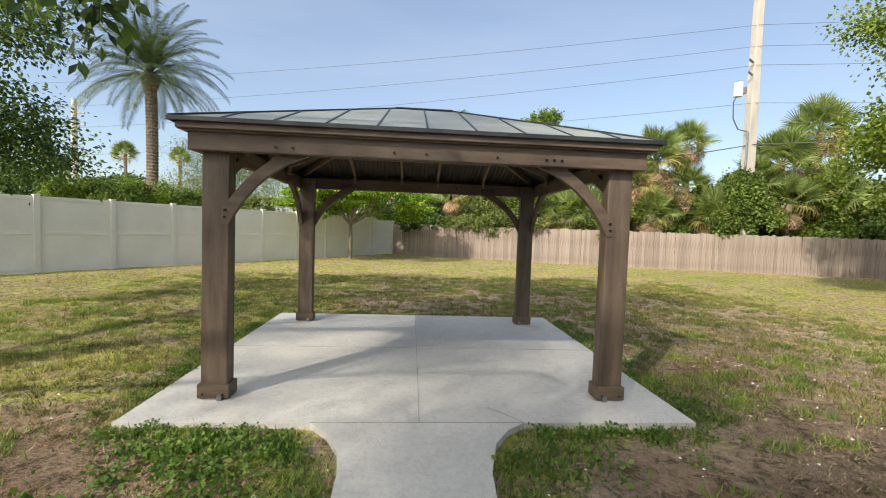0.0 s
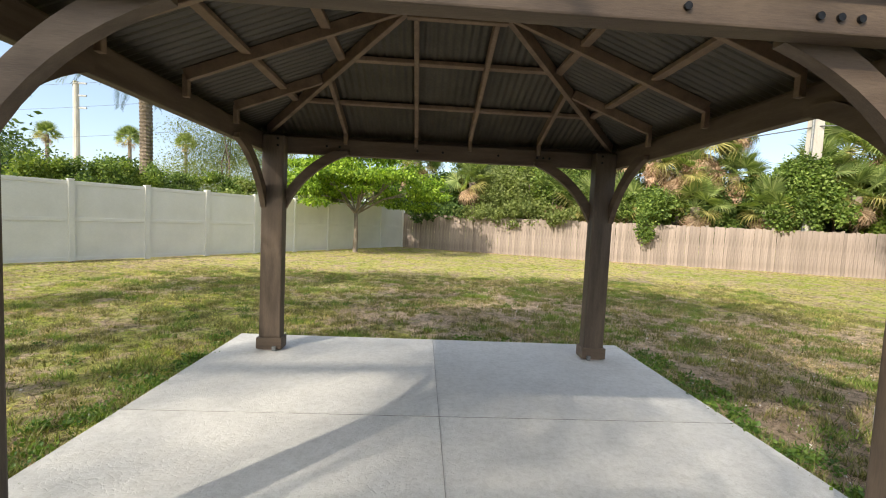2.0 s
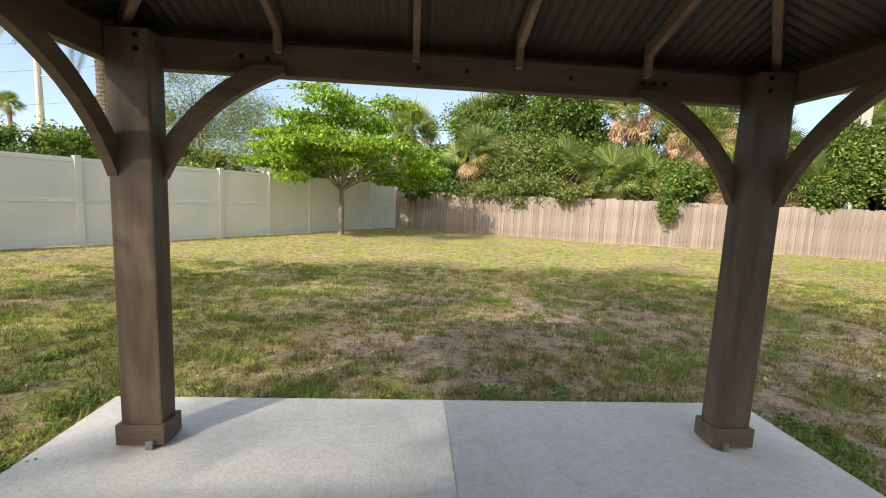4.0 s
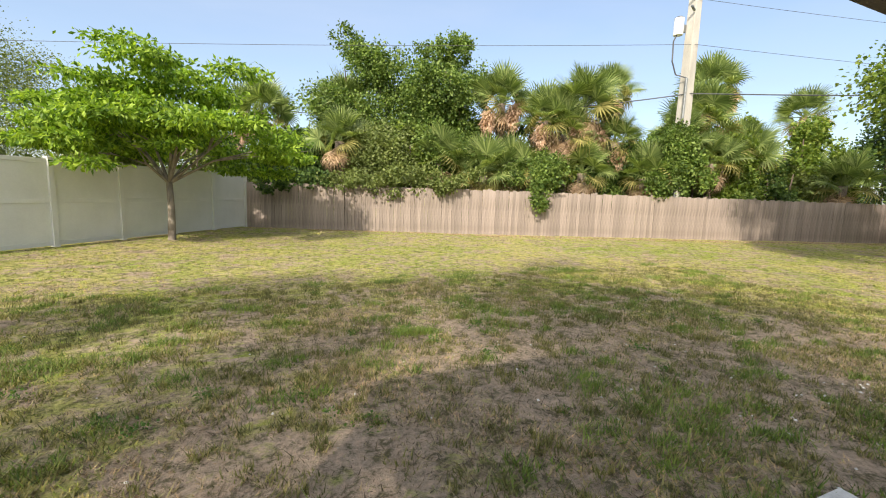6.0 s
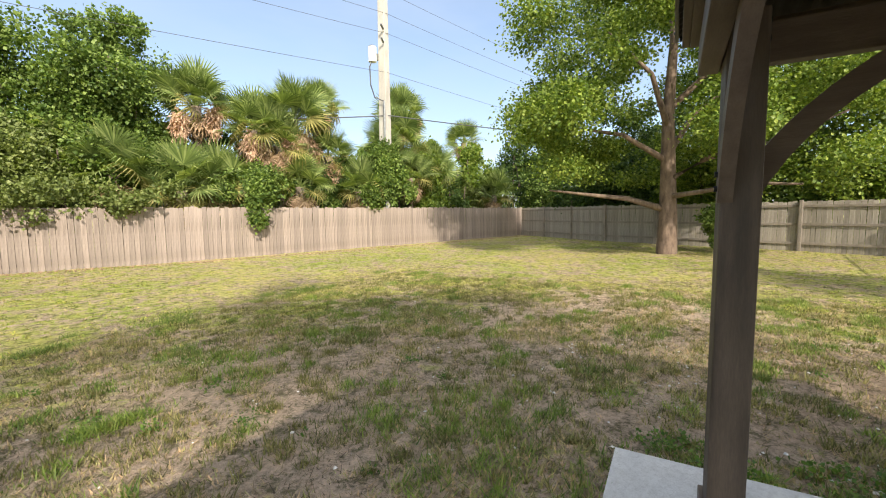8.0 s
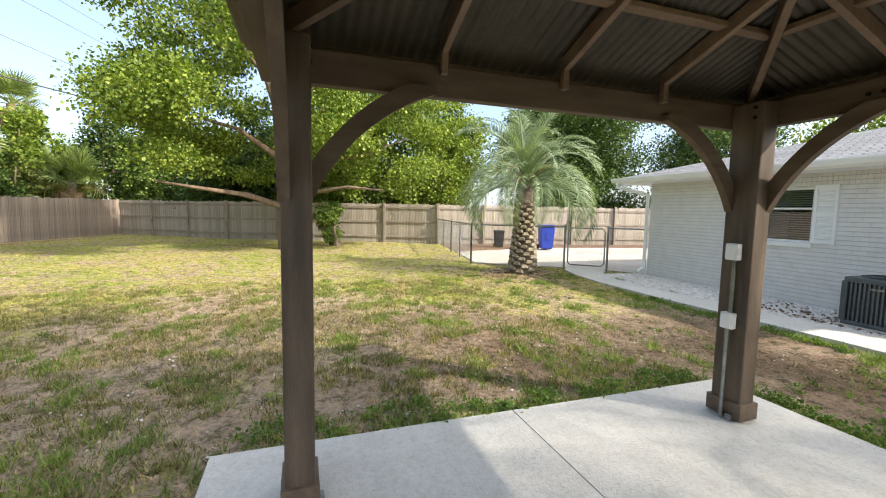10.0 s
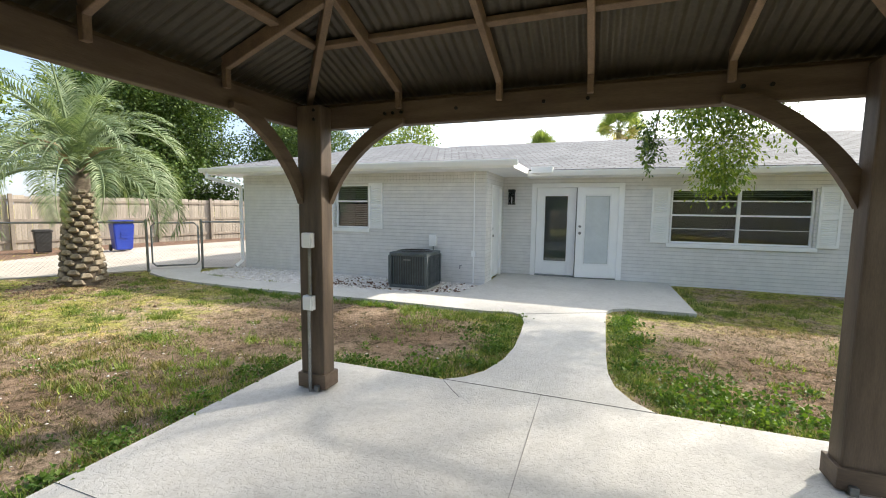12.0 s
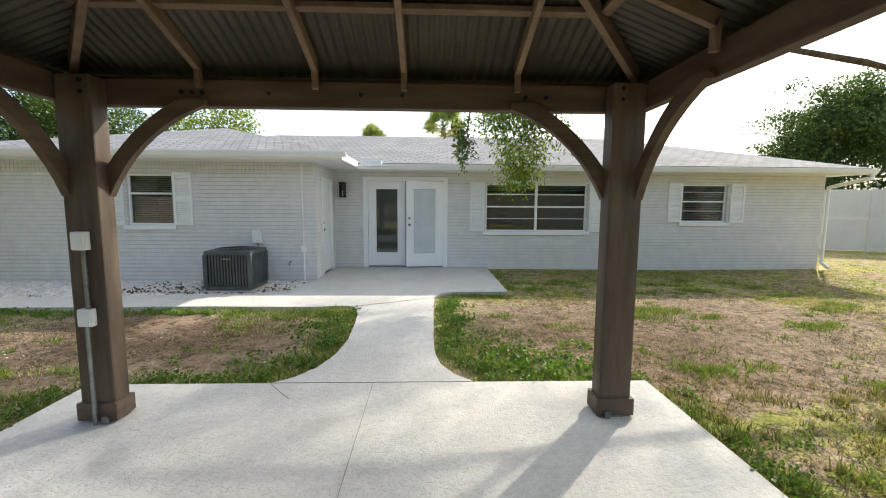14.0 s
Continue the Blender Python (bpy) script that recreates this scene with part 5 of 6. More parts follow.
blobs = [(-2.0, -0.5, 2.4, 0.36, 0.36, 0.5), (-1.9, -0.45, 3.0, 0.5, 0.45, 0.5), (-2.4, -0.45, 3.5, 0.5, 0.4, 0.5), (-2.75, -0.45, 2.8, 0.26, 0.25, 0.45), (-0.95, 1.0, 2.24, 0.12, 0.12, 0.2), (-0.97, 1.0, 2.5, 0.14, 0.14, 0.2), (-3.9, 4.4, 3.6, 0.35, 0.4, 0.3), (-7.4, 7.6, 3.4, 0.7, 0.9, 0.55), (-7.9, 6.6, 2.5, 0.6, 0.6, 0.5), (-5.6, 6.4, 5.7, 0.8, 0.7, 0.5), (-7.0, 7.4, 4.6, 0.7, 0.8, 0.5)]
# unseen upper crown, clumps set where their shade falls on lawn and slab
for k in range(58):
    a, d = rr.uniform(0, 6.283), math.sqrt(rr.random()) * 5.4
    blobs.append((-6.2 + d * math.cos(a), 0.9 + d * math.sin(a), rr.uniform(6.6, 9.6), rr.uniform(0.7, 1.1), rr.uniform(0.7, 1.1), rr.uniform(0.4, 0.7)))
# unseen clumps added to shade the lawn behind the gazebo
for k in range(12):
    blobs.append((-2.6 + rr.uniform(-1.6, 1.6), 3.0 + rr.uniform(-1.6, 1.6), rr.uniform(7.4, 9.2), 0.8, 0.8, 0.5))
# unseen clumps added above the house roof to dapple the path
for k in range(16):
    blobs.append((-6.9 + rr.uniform(-2.2, 2.2), -5.6 + rr.uniform(-2.4, 2.0), rr.uniform(8.0, 9.8), 0.8, 0.8, 0.5))
# small unseen clumps added to dapple the sunlit part of the slab
for k in range(9):
    s = rr.uniform(0.4, 0.75)
    blobs.append((-8.5 + rr.uniform(-2.0, 2.0), -3.4 + rr.uniform(-1.9, 1.9), rr.uniform(7.6, 9.4), s, s, s * 0.6))
blobs += [(-7.2, 8.3, 2.8, 0.8, 0.8, 0.6), (-6.7, 8.7, 2.45, 0.5, 0.5, 0.35)]
# unseen clumps are thinned out to let sun through to the front post
blobs = [b for b in blobs if b[2] < 6 or rr.random() < 0.45 or not (-2.7 < b[0] + 0.923 * b[2] < 0.1 and 3.1 < b[1] + 1.02 * b[2] < 5.6)]
tree("overhanging_tree", B, "large tree with a long limb and drooping green twigs", paths, blobs, 84000, 0.085, M_L_MID, M_BARK, 23, 0.8, 24, 0.33, 0.27)
# one more hanging sprig, its leaves close-set
v, f = leaf_cloud([(-0.95, 1.0, 2.2, 0.11, 0.12, 0.2), (-0.9, 1.02, 2.45, 0.14, 0.14, 0.16)], 700, 0.045, np.random.default_rng(94), 0.9, 24, 0.3, 0.24)
tagged(mesh_part("hanging_twigs", v, f, M_L_DARK), "dark drooping twig end of the large tree", "twigs", kind="stuff")
v, f = leaf_cloud([(-2.0, -0.5, 2.3, 0.34, 0.34, 0.45), (-1.95, -0.5, 2.0, 0.2, 0.2, 0.26), (-1.75, -0.45, 2.9, 0.42, 0.4, 0.4), (-2.3, -0.45, 2.9, 0.3, 0.3, 0.4)], 6500, 0.055, np.random.default_rng(92), 0.9, 24, 0.32, 0.24)
tagged(mesh_part("hanging_twigs", v, f, M_L_OAK), "drooping leafy twig ends of the large tree", "twigs", kind="stuff")

v, f = leaf_cloud([(-7.4, 7.6, 3.4, 0.9, 0.9, 0.6), (-7.9, 6.6, 2.5, 0.6, 0.6, 0.5), (-7.2, 8.3, 2.8, 0.8, 0.8, 0.6), (-7.0, 7.4, 4.6, 0.8, 0.8, 0.6)], 9000, 0.08, np.random.default_rng(93), 0.7, 30, 0.26, 0.3)
tagged(mesh_part("hanging_twigs", v, f, M_L_DARK), "dark drooping twigs near the white fence", "twigs", kind="stuff")


# leafy bushes behind and over the wooden fence, hedge behind the white fence, trees beyond
def bush(name, label, spec, n, size, leaf, seed, clumps=30, spread=0.2, stems=True, category="bush", low=0.1, extra=()):
    rng = random.Random(seed)
    x, y, top, rx, ry = spec
    blobs = []
    k = max(6, int(rx * ry * 5))
    for i in range(k):
        a, d = rng.uniform(0, 6.283), math.sqrt(rng.random())
        z = (low + (0.94 - low) * rng.random() ** 0.75) * top * (1 - 0.3 * d * d)
        s = rng.uniform(0.22, 0.4)
        blobs.append((x + rx * 0.8 * d * math.cos(a), y + ry * 0.8 * d * math.sin(a), z, rx * s + 0.2, ry * s + 0.2, min(top * 0.16, 0.9)))
    for i in range(4):
        blobs.append((x + rng.uniform(-0.5, 0.5) * rx, y + rng.uniform(-0.4, 0.4) * ry, top * rng.uniform(0.8, 0.93), rx * 0.24, ry * 0.26, top * 0.07))
    blobs += extra
    paths = []
    if stems:
        for i in range(4):
            b = Vector((x + rng.uniform(-0.3, 0.3) * rx, y + rng.uniform(-0.3, 0.3) * ry, -0.1))
            paths.append(([b, b + Vector((rng.uniform(-0.4, 0.4), rng.uniform(-0.3, 0.3), top * 0.5)), b + Vector((rng.uniform(-0.8, 0.8), rng.uniform(-0.5, 0.5), top * 0.8))], 0.08, 0.02))
    tree(name, (x, y, -0.05), label, paths, blobs, int(n * 1.6), size * 0.82, leaf, M_BARK, seed, 0.25, clumps, spread, 0.42, category)


bush("tall_bush", "tall rounded bush with mid green leaves behind the fence", (7.5, 25.0, 9.1, 2.7, 1.6), 40000, 0.135, M_L_MID, 31)
bush("tall_bush", "tall bush with soft green leaves behind the fence", (4.3, 26.2, 9.0, 2.9, 1.6), 36000, 0.135, M_L_MID, 32)
bush("leaning_bush", "broad bush hanging over the wooden fence", (5.5, 24.3, 4.6, 3.0, 1.1), 24000, 0.13, M_L_OLIVE, 33, low=0.4, extra=[(5.0, 22.4, 2.2, 1.2, 0.5, 0.5), (4.0, 22.75, 1.8, 0.9, 0.4, 0.4), (6.3, 22.0, 1.9, 0.6, 0.4, 0.35), (3.0, 23.2, 2.2, 0.8, 0.4, 0.4), (2.2, 23.55, 1.9, 0.7, 0.3, 0.35), (7.2, 21.7, 2.3, 0.6, 0.35, 0.35)])
bush("leaning_bush", "low dark bush hanging over the fence", (10.3, 22.0, 3.6, 1.3, 0.75), 9000, 0.13, M_L_MID, 34, low=0.4, extra=[(10.0, 20.65, 2.2, 0.7, 0.42, 0.5), (9.85, 20.55, 1.45, 0.42, 0.3, 0.4), (10.4, 20.8, 2.8, 0.8, 0.5, 0.5)])
bush("leaning_bush", "dark bush behind the corner of the fence", (0.6, 26.2, 4.2, 2.0, 1.0), 9000, 0.15, M_L_DARK, 35, low=0.4, extra=[(0.4, 24.3, 1.9, 0.7, 0.35, 0.35), (1.4, 24.0, 2.0, 0.7, 0.35, 0.35), (-0.4, 24.6, 1.7, 0.5, 0.3, 0.3)])
bush("leaning_bush", "green vine bush at the foot of the pole", (16.5, 20.6, 4.9, 1.7, 0.9), 11000, 0.15, M_L_MID, 36, extra=[(16.0, 19.15, 3.0, 0.7, 0.25, 0.5), (16.7, 18.98, 3.3, 0.6, 0.25, 0.6), (15.5, 19.3, 2.5, 0.7, 0.25, 0.5), (16.3, 19.05, 4.0, 0.6, 0.25, 0.5), (17.3, 18.85, 2.6, 0.6, 0.25, 0.5)])
bush("leaning_bush", "bush of dark leaves behind the fence", (13.6, 21.7, 3.6, 1.9, 0.9), 7000, 0.16, M_L_DARK, 37)
bush("leaning_bush", "yellow green bush behind the fence", (21.2, 20.0, 5.8, 2.0, 1.2), 9000, 0.18, M_L_OAK, 38)
bush("leaning_bush", "yellow green shrub behind the fence", (24.8, 19.2, 6.2, 2.2, 1.4), 9000, 0.2, M_L_OAK, 39)
bush("leaning_bush", "dark green bush behind the far corner", (29.0, 14.4, 6.5, 1.8, 2.4), 13000, 0.17, M_L_DARK, 40)
bush("leaning_bush", "dark green bush behind the far fence", (24.6, 9.6, 7.5, 1.8, 2.8), 18000, 0.17, M_L_DARK, 41)
bush("leaning_bush", "green bush behind the far fence", (21.8, 5.2, 8.2, 1.6, 3.0), 24000, 0.16, M_L_OAK, 42)
bush("leaning_bush", "green bush behind the far fence", (20.8, 0.2, 8.0, 1.8, 3.2), 24000, 0.16, M_L_OAK, 43)
bush("leaning_bush", "leafy green bush in front of the pole", (15.9, 19.32, 4.9, 1.0, 0.16), 9000, 0.13, M_L_MID, 57, low=0.56, stems=False, extra=[(15.2, 19.5, 2.4, 0.7, 0.25, 0.6), (16.6, 19.2, 3.0, 0.6, 0.2, 0.7)])
for hx, hy, ht in ((-4.8, 23.8, 3.4), (-3.0, 26.4, 4.2), (-6.9, 20.8, 2.9)):
    bush("leaning_bush", "dusty green bush behind the white fence", (hx - 0.6, hy + 0.6, ht, 1.5, 1.0), 5000, 0.14, M_L_OLIVE, 240 + int(hy), low=0.3)
mixr = random.Random(71)
FENCE_X, FENCE_Y = (-1.25, 4.0, 10.0, 17.3, 26.8), (25.2, 22.9, 20.9, 18.75, 16.1)
for k in range(20):
    ux = -0.4 + 1.38 * k
    uy = float(np.interp(ux, FENCE_X, FENCE_Y))
    kind = (M_L_MID, M_L_DARK, M_L_OLIVE, M_L_FAN, M_L_OAK)[k % 5]
    bush("understory_bush", "tangled green understory behind the wooden fence", (ux + 0.6, uy + 1.75, mixr.uniform(3.4, 5.0), 1.5, 0.8), 4800, 0.15, kind, 150 + k, low=0.42)
for k in range(12):
    ux = -1.5 + 2.6 * k
    bush("understory_bush", "dark tangled thicket behind the palms", (ux, float(np.interp(ux, FENCE_X, FENCE_Y)) + 4.4, mixr.uniform(4.4, 5.6), 2.1, 1.0), 3600, 0.2, M_L_DARK, 190 + k, low=0.25)
for k in range(7):
    u = (k + 0.4) / 7
    bush("understory_bush", "dark tangled thicket behind the far fence", (28.6 - 7.4 * u, 15.6 - 14.6 * u, mixr.uniform(4.6, 6.4), 1.6, 1.7), 4200, 0.18, M_L_DARK if k % 2 else M_L_MID, 210 + k, low=0.2)
bush("leaning_bush", "dark bush filling the corner behind the fences", (29.6, 17.2, 7.2, 2.4, 2.4), 12000, 0.18, M_L_DARK, 56, low=0.15)
bush("shrub", "green shrub at the foot of the tree", (17.7, 5.5, 1.7, 0.75, 0.7), 3500, 0.11, M_L_MID, 44)
bush("dark_tree", "dark green tree beyond the driveway", (23.5, -9.8, 10.6, 5.4, 4.4), 84000, 0.15, M_L_DARK, 45, category="tree")
bush("dark_tree", "dark green tree beyond the house", (18.5, -17.0, 9.0, 4.0, 3.6), 32000, 0.15, M_L_DARK, 46, category="tree")
bush("dark_tree", "dark tree beyond the house roof", (-24.5, -17.0, 9.0, 4.6, 4.0), 56000, 0.15, M_L_DARK, 47, category="tree")
bush("dark_tree", "dark tree beyond the white fence", (-31, -12.0, 10.0, 5.0, 4.0), 18000, 0.22, M_L_DARK, 48, category="tree")
bush("side_tree", "green tree beyond the house roof", (12.5, -19.0, 7.6, 3.2, 3.0), 14000, 0.17, M_L_OAK, 49, category="tree")
bush("thin_tree", "airy tree with thin olive foliage behind the fence", (-12.4, 29.6, 9.0, 4.6, 2.4), 44000, 0.085, M_L_OLIVE, 50, 40, 0.24, category="tree")
bush("far_tree", "green trees beyond the white fence", (-27.5, 27.5, 6.6, 5.5, 3.0), 20000, 0.18, M_L_DARK, 51, category="tree")
bush("far_tree", "rounded green tree beyond the white fence", (-20.5, 31.0, 5.0, 2.6, 2.0), 6000, 0.22, M_L_DARK, 52, category="tree")
for k in range(9):
    hx, hy = -15.4 + k * 0.56, 19.6 + k * 0.93
    bush("hedge", "clipped dark green hedge behind the white fence", (hx, hy, 3.5 + 0.12 * math.sin(k * 2.1), 1.0, 0.9), 6000, 0.11, M_L_MID if k % 3 else M_L_OAK, 60 + k, 40, 0.3, False, "hedge")


# fan palms
def fan_frond(seed, reach=0.8, stalk=0.75, blades=30, droop=0.5):
    """A fan leaf along +x: a stalk and a folded disc of narrow blades with drooping tips."""
    rng = random.Random(seed)
    verts, faces = tube([(0, 0, 0), (stalk * 0.5, 0, 0.03), (stalk, 0, 0)], [0.022, 0.016, 0.012], 4)
    o = Vector((stalk, 0, 0))
    for i in range(blades):
        a = radians(-125 + 250 * i / (blades - 1))
        ln = reach * (0.78 + 0.22 * math.cos(a * 0.7)) * rng.uniform(0.88, 1.08)
        d = Vector((math.cos(a), math.sin(a), 0.34 * abs(math.sin(a)) - 0.1)).normalized()
        sd = d.cross(Vector((0, 0, 1))).normalized()
        w = 0.024 * reach / 0.75
        drop = Vector((-0.25, 0, -1)) * droop * ln
        b = len(verts)
        k1, k2 = o + d * ln * 0.42, o + d * ln * 0.76 + drop * 0.18
        tip = o + d * ln * 0.97 + drop * rng.uniform(0.45, 0.95)
        verts += [tuple(o), tuple(k1 - sd * w), tuple(k1 + sd * w), tuple(k2 - sd * w * 0.6), tuple(k2 + sd * w * 0.6), tuple(tip)]
        faces += [(b, b + 1, b + 2), (b + 1, b + 3, b + 4, b + 2), (b + 3, b + 5, b + 4)]
    return verts, faces


def frond_mesh(name, data, material):
    me = bpy.data.meshes.new(name)
    me.from_pydata(data[0], [], data[1])
    me.materials.append(material)
    return me


FANS = [frond_mesh("frond", fan_frond(s, droop=0.06 + 0.12 * s), M_L_FAN) for s in range(4)]
OLDFANS = [frond_mesh("frond", fan_frond(s + 5, 0.8, 0.7, 26, 0.75 + 0.2 * s), M_L_FANOLD) for s in range(2)]
SEEDS = [frond_mesh("seed_cluster", leaf_cloud([(0, 0, -0.4, 0.16, 0.16, 0.4)], 420, 0.15, np.random.default_rng(s), 1.8, 60, 0.3, 0.16), M_SEED) for s in range(2)]
DEADFANS = [frond_mesh("dead_frond", fan_frond(s + 9, 0.62, 0.55, 20, 1.0), M_DEAD) for s in range(2)]


def fan_palm(base, height, size, seed, dead=5, fronds=40, seeds=0, label="cabbage palm with fan leaves and dry brown skirts"):
    rng = random.Random(seed)
    x, y, z = base
    t = thing("fan_palm", base, label, "palm", "fan palms round the garden")
    v, f = tube([(x, y, z - 0.1), (x + 0.05, y, height * 0.5), (x, y, height)], [0.2, 0.17, 0.2], 10)
    mesh_part("trunk", v, f, M_PALMTRUNK, t, smooth=True)
    for i in range(fronds):
        az = i * 2.4 + rng.uniform(-0.2, 0.2)
        u = i / fronds
        el = radians(88 - 112 * u + rng.uniform(-8, 8))
        m = Matrix.Translation((x, y, height)) @ Matrix.Rotation(az, 4, "Z") @ Matrix.Rotation(-el, 4, "Y") @ Matrix.Rotation(rng.uniform(-1.15, 1.15), 4, "X") @ Matrix.Scale(size * rng.uniform(0.85, 1.12), 4)
        shared("frond", OLDFANS[i % 2] if u > 0.84 else FANS[min(3, int(u * 3 + rng.random() * 1.6))], m, t)
    for i in range(dead):
        az = rng.uniform(0, 6.283)
        m = Matrix.Translation((x, y, height - 0.15)) @ Matrix.Rotation(az, 4, "Z") @ Matrix.Rotation(radians(52 + rng.uniform(-18, 20)), 4, "Y") @ Matrix.Scale(size * 1.05, 4)
        shared("dead_frond", DEADFANS[i % 2], m, t, "dry brown hanging frond")
    for i in range(seeds):
        az = radians(-110) + rng.uniform(-0.9, 0.9)
        r = size * rng.uniform(0.55, 0.85)
        m = Matrix.Translation((x + r * math.cos(az), y + r * math.sin(az), height - size * rng.uniform(0.1, 0.75))) @ Matrix.Scale(size * rng.uniform(0.85, 1.15), 4)
        tagged(shared("seed_cluster", SEEDS[i % 2], m, t), "hanging pinkish brown dry seed cluster", kind="stuff")


for i, (x, y, h, s, dead, fr) in enumerate(((-0.6, 28.2, 5.0, 1.25, 4, 30), (2.9, 26.6, 5.3, 1.25, 6, 30), (9.9, 24.2, 5.9, 1.25, 7, 32), (13.1, 22.2, 5.7, 1.4, 8, 36), (14.4, 21.4, 4.2, 1.1, 6, 26), (8.4, 22.9, 2.4, 1.3, 2, 26), (9.6, 22.6, 2.6, 1.2, 3, 24), (15.2, 20.3, 2.6, 1.15, 6, 24),
                                               (19.6, 21.2, 5.6, 1.45, 6, 30), (21.4, 20.0, 4.0, 1.3, 5, 26), (12.0, 22.0, 4.4, 1.1, 6, 22), (25.6, 25.0, 8.6, 1.5, 10, 28), (15.6, 23.2, 6.8, 1.1, 6, 22), (2.4, 24.6, 3.6, 1.1, 6, 22), (25.0, 17.4, 2.6, 1.2, 2, 22), (30, 22, 7.0, 1.3, 4, 24), (11.3, 22.4, 5.0, 1.2, 6, 26), (17.6, 20.6, 4.4, 1.2, 6, 26), (18.8, 19.8, 3.4, 1.2, 5, 24), (6.6, 23.6, 3.0, 1.2, 3, 22), (12.6, 21.4, 2.7, 1.15, 5, 22))):
    fan_palm((x, y, -0.05), h, s, 80 + i, dead + 6, int(fr * 1.15), 3 if h > 5 and dead > 5 else 1 if h > 4 else 0)
for i, (x, y, h, s) in enumerate(((-1.6, -28.4, 7.6, 1.5), (4.4, -30.5, 6.6, 1.2), (-36.5, 56, 9.6, 1.2), (-44.5, 54, 9.4, 1.1), (-32.0, 60.0, 10.0, 1.1))):
    fan_palm((x, y, -0.05), h, s, 120 + i, 3, 26, 0, "distant fan palm against the sky")


# feather palms
def feather_frond(seed, length, rise, bend, leaflet, pairs, keel=0.5):
    """A feather leaf along +x: a bent stalk with leaflets on both sides. rise: degrees at the base; bend: degrees it turns down on the way."""
    rng = random.Random(seed)
    pts, p, e = [], Vector((0, 0, 0)), radians(rise)
    k = 16
    tang = []
    for i in range(k + 1):
        pts.append(p.copy())
        ang = radians(rise) - radians(bend) * (i / k) ** 1.35
        d = Vector((math.cos(ang), 0, math.sin(ang)))
        tang.append(d)
        p = p + d * length / k
    verts, faces = tube(pts, [0.028 * (1 - i / k) + 0.005 for i in range(k + 1)], 4)
    for j in range(pairs):
        u = 0.14 + 0.86 * j / (pairs - 1)
        i = min(int(u * k), k - 1)
        w = u * k - i
        o, d = pts[i].lerp(pts[i + 1], w), tang[i].lerp(tang[i + 1], w).normalized()
        nrm = Vector((-d.z, 0, d.x))
        for sg in (-1, 1):
            ln = leaflet * (math.sin(math.pi * (0.12 + 0.8 * u)) * 0.75 + 0.25) * rng.uniform(0.85, 1.1)
            out = (Vector((0, sg, 0)) * 0.85 + d * (0.45 + 0.5 * u) + nrm * keel * rng.uniform(0.5, 1.2)).normalized()
            tip = o + out * ln + Vector((0, 0, -0.22 * ln))
            mid = o + out * ln * 0.5 + Vector((0, 0, 0.015))
            wd = d * 0.013 * (leaflet / 0.4)
            b = len(verts)
            verts += [tuple(o), tuple(mid - wd), tuple(tip), tuple(mid + wd)]
            faces.append((b, b + 1, b + 2, b + 3))
    return verts, faces


PB = (8.98, 1.45, -0.05)
pindo = thing("jelly_palm", PB, "blue grey jelly palm with arching feather fronds and stubby trunk", "palm")
v, f = tube([(8.98, 1.45, -0.1), (9.0, 1.45, 0.5), (9.02, 1.44, 1.2), (9.0, 1.42, 2.2)], [0.3, 0.26, 0.2, 0.18], 12)
mesh_part("trunk", v, f, M_PALMTRUNK, pindo, "fibrous trunk", smooth=True)
bm = bmesh.new()
r = bmesh.ops.create_cube(bm, size=1.0, matrix=Matrix.Diagonal((0.16, 0.2, 0.1, 1)))
for vtx in bm.verts:
    if vtx.co.z > 0:
        vtx.co.x = vtx.co.x * 0.4 + 0.05
        vtx.co.y *= 0.65
bmesh.ops.bevel(bm, geom=bm.edges[:], offset=0.018, segments=1, affect="EDGES")
boot_me = mesh_of("leaf_base", bm, M_BOOT)
for k in range(120):
    z = 0.02 + 1.75 * k / 120
    rad = 0.31 - 0.1 * min(1, z / 1.1)
    a = k * 2.39996
    m = Matrix.Translation((8.99 + rad * math.cos(a), 1.45 + rad * math.sin(a), z)) @ Matrix.Rotation(a, 4, "Z") @ Matrix.Rotation(radians(-16), 4, "Y") @ Matrix.Scale(1.0 - 0.25 * z / 1.8, 4)
    shared("leaf_base", boot_me, m, pindo)
PIN = [frond_mesh("frond", feather_frond(c, 2.45, rise, bend, 0.46, 54, 0.6), M_L_PINDO) for c, (rise, bend) in enumerate(((84, 70), (74, 112), (62, 138), (50, 158), (40, 166), (30, 164), (18, 148)))]
prr = random.Random(5)
for k in range(42):
    c = min(6, int(7 * (k / 42)))
    m = Matrix.Translation((9.0, 1.43, 2.3 - 0.04 * c)) @ Matrix.Rotation(k * 2.39996 + prr.uniform(-0.2, 0.2), 4, "Z") @ Matrix.Rotation(prr.uniform(-0.25, 0.25), 4, "X") @ Matrix.Scale(prr.uniform(0.82, 1.1), 4)
    shared("frond", PIN[c], m, pindo)
for a, ln in ((2.2, 1.2), (3.4, 0.9), (1.0, 0.8)):
    v, f = tube([(9.0, 1.43, 2.1), (9.0 + 0.5 * ln * math.cos(a), 1.43 + 0.5 * ln * math.sin(a), 2.55), (9.0 + ln * math.cos(a), 1.43 + ln * math.sin(a), 2.6)], [0.03, 0.05, 0.01], 6)
    mesh_part("spathe", v, f, M_DEAD, pindo, "dry brown flower spathe")

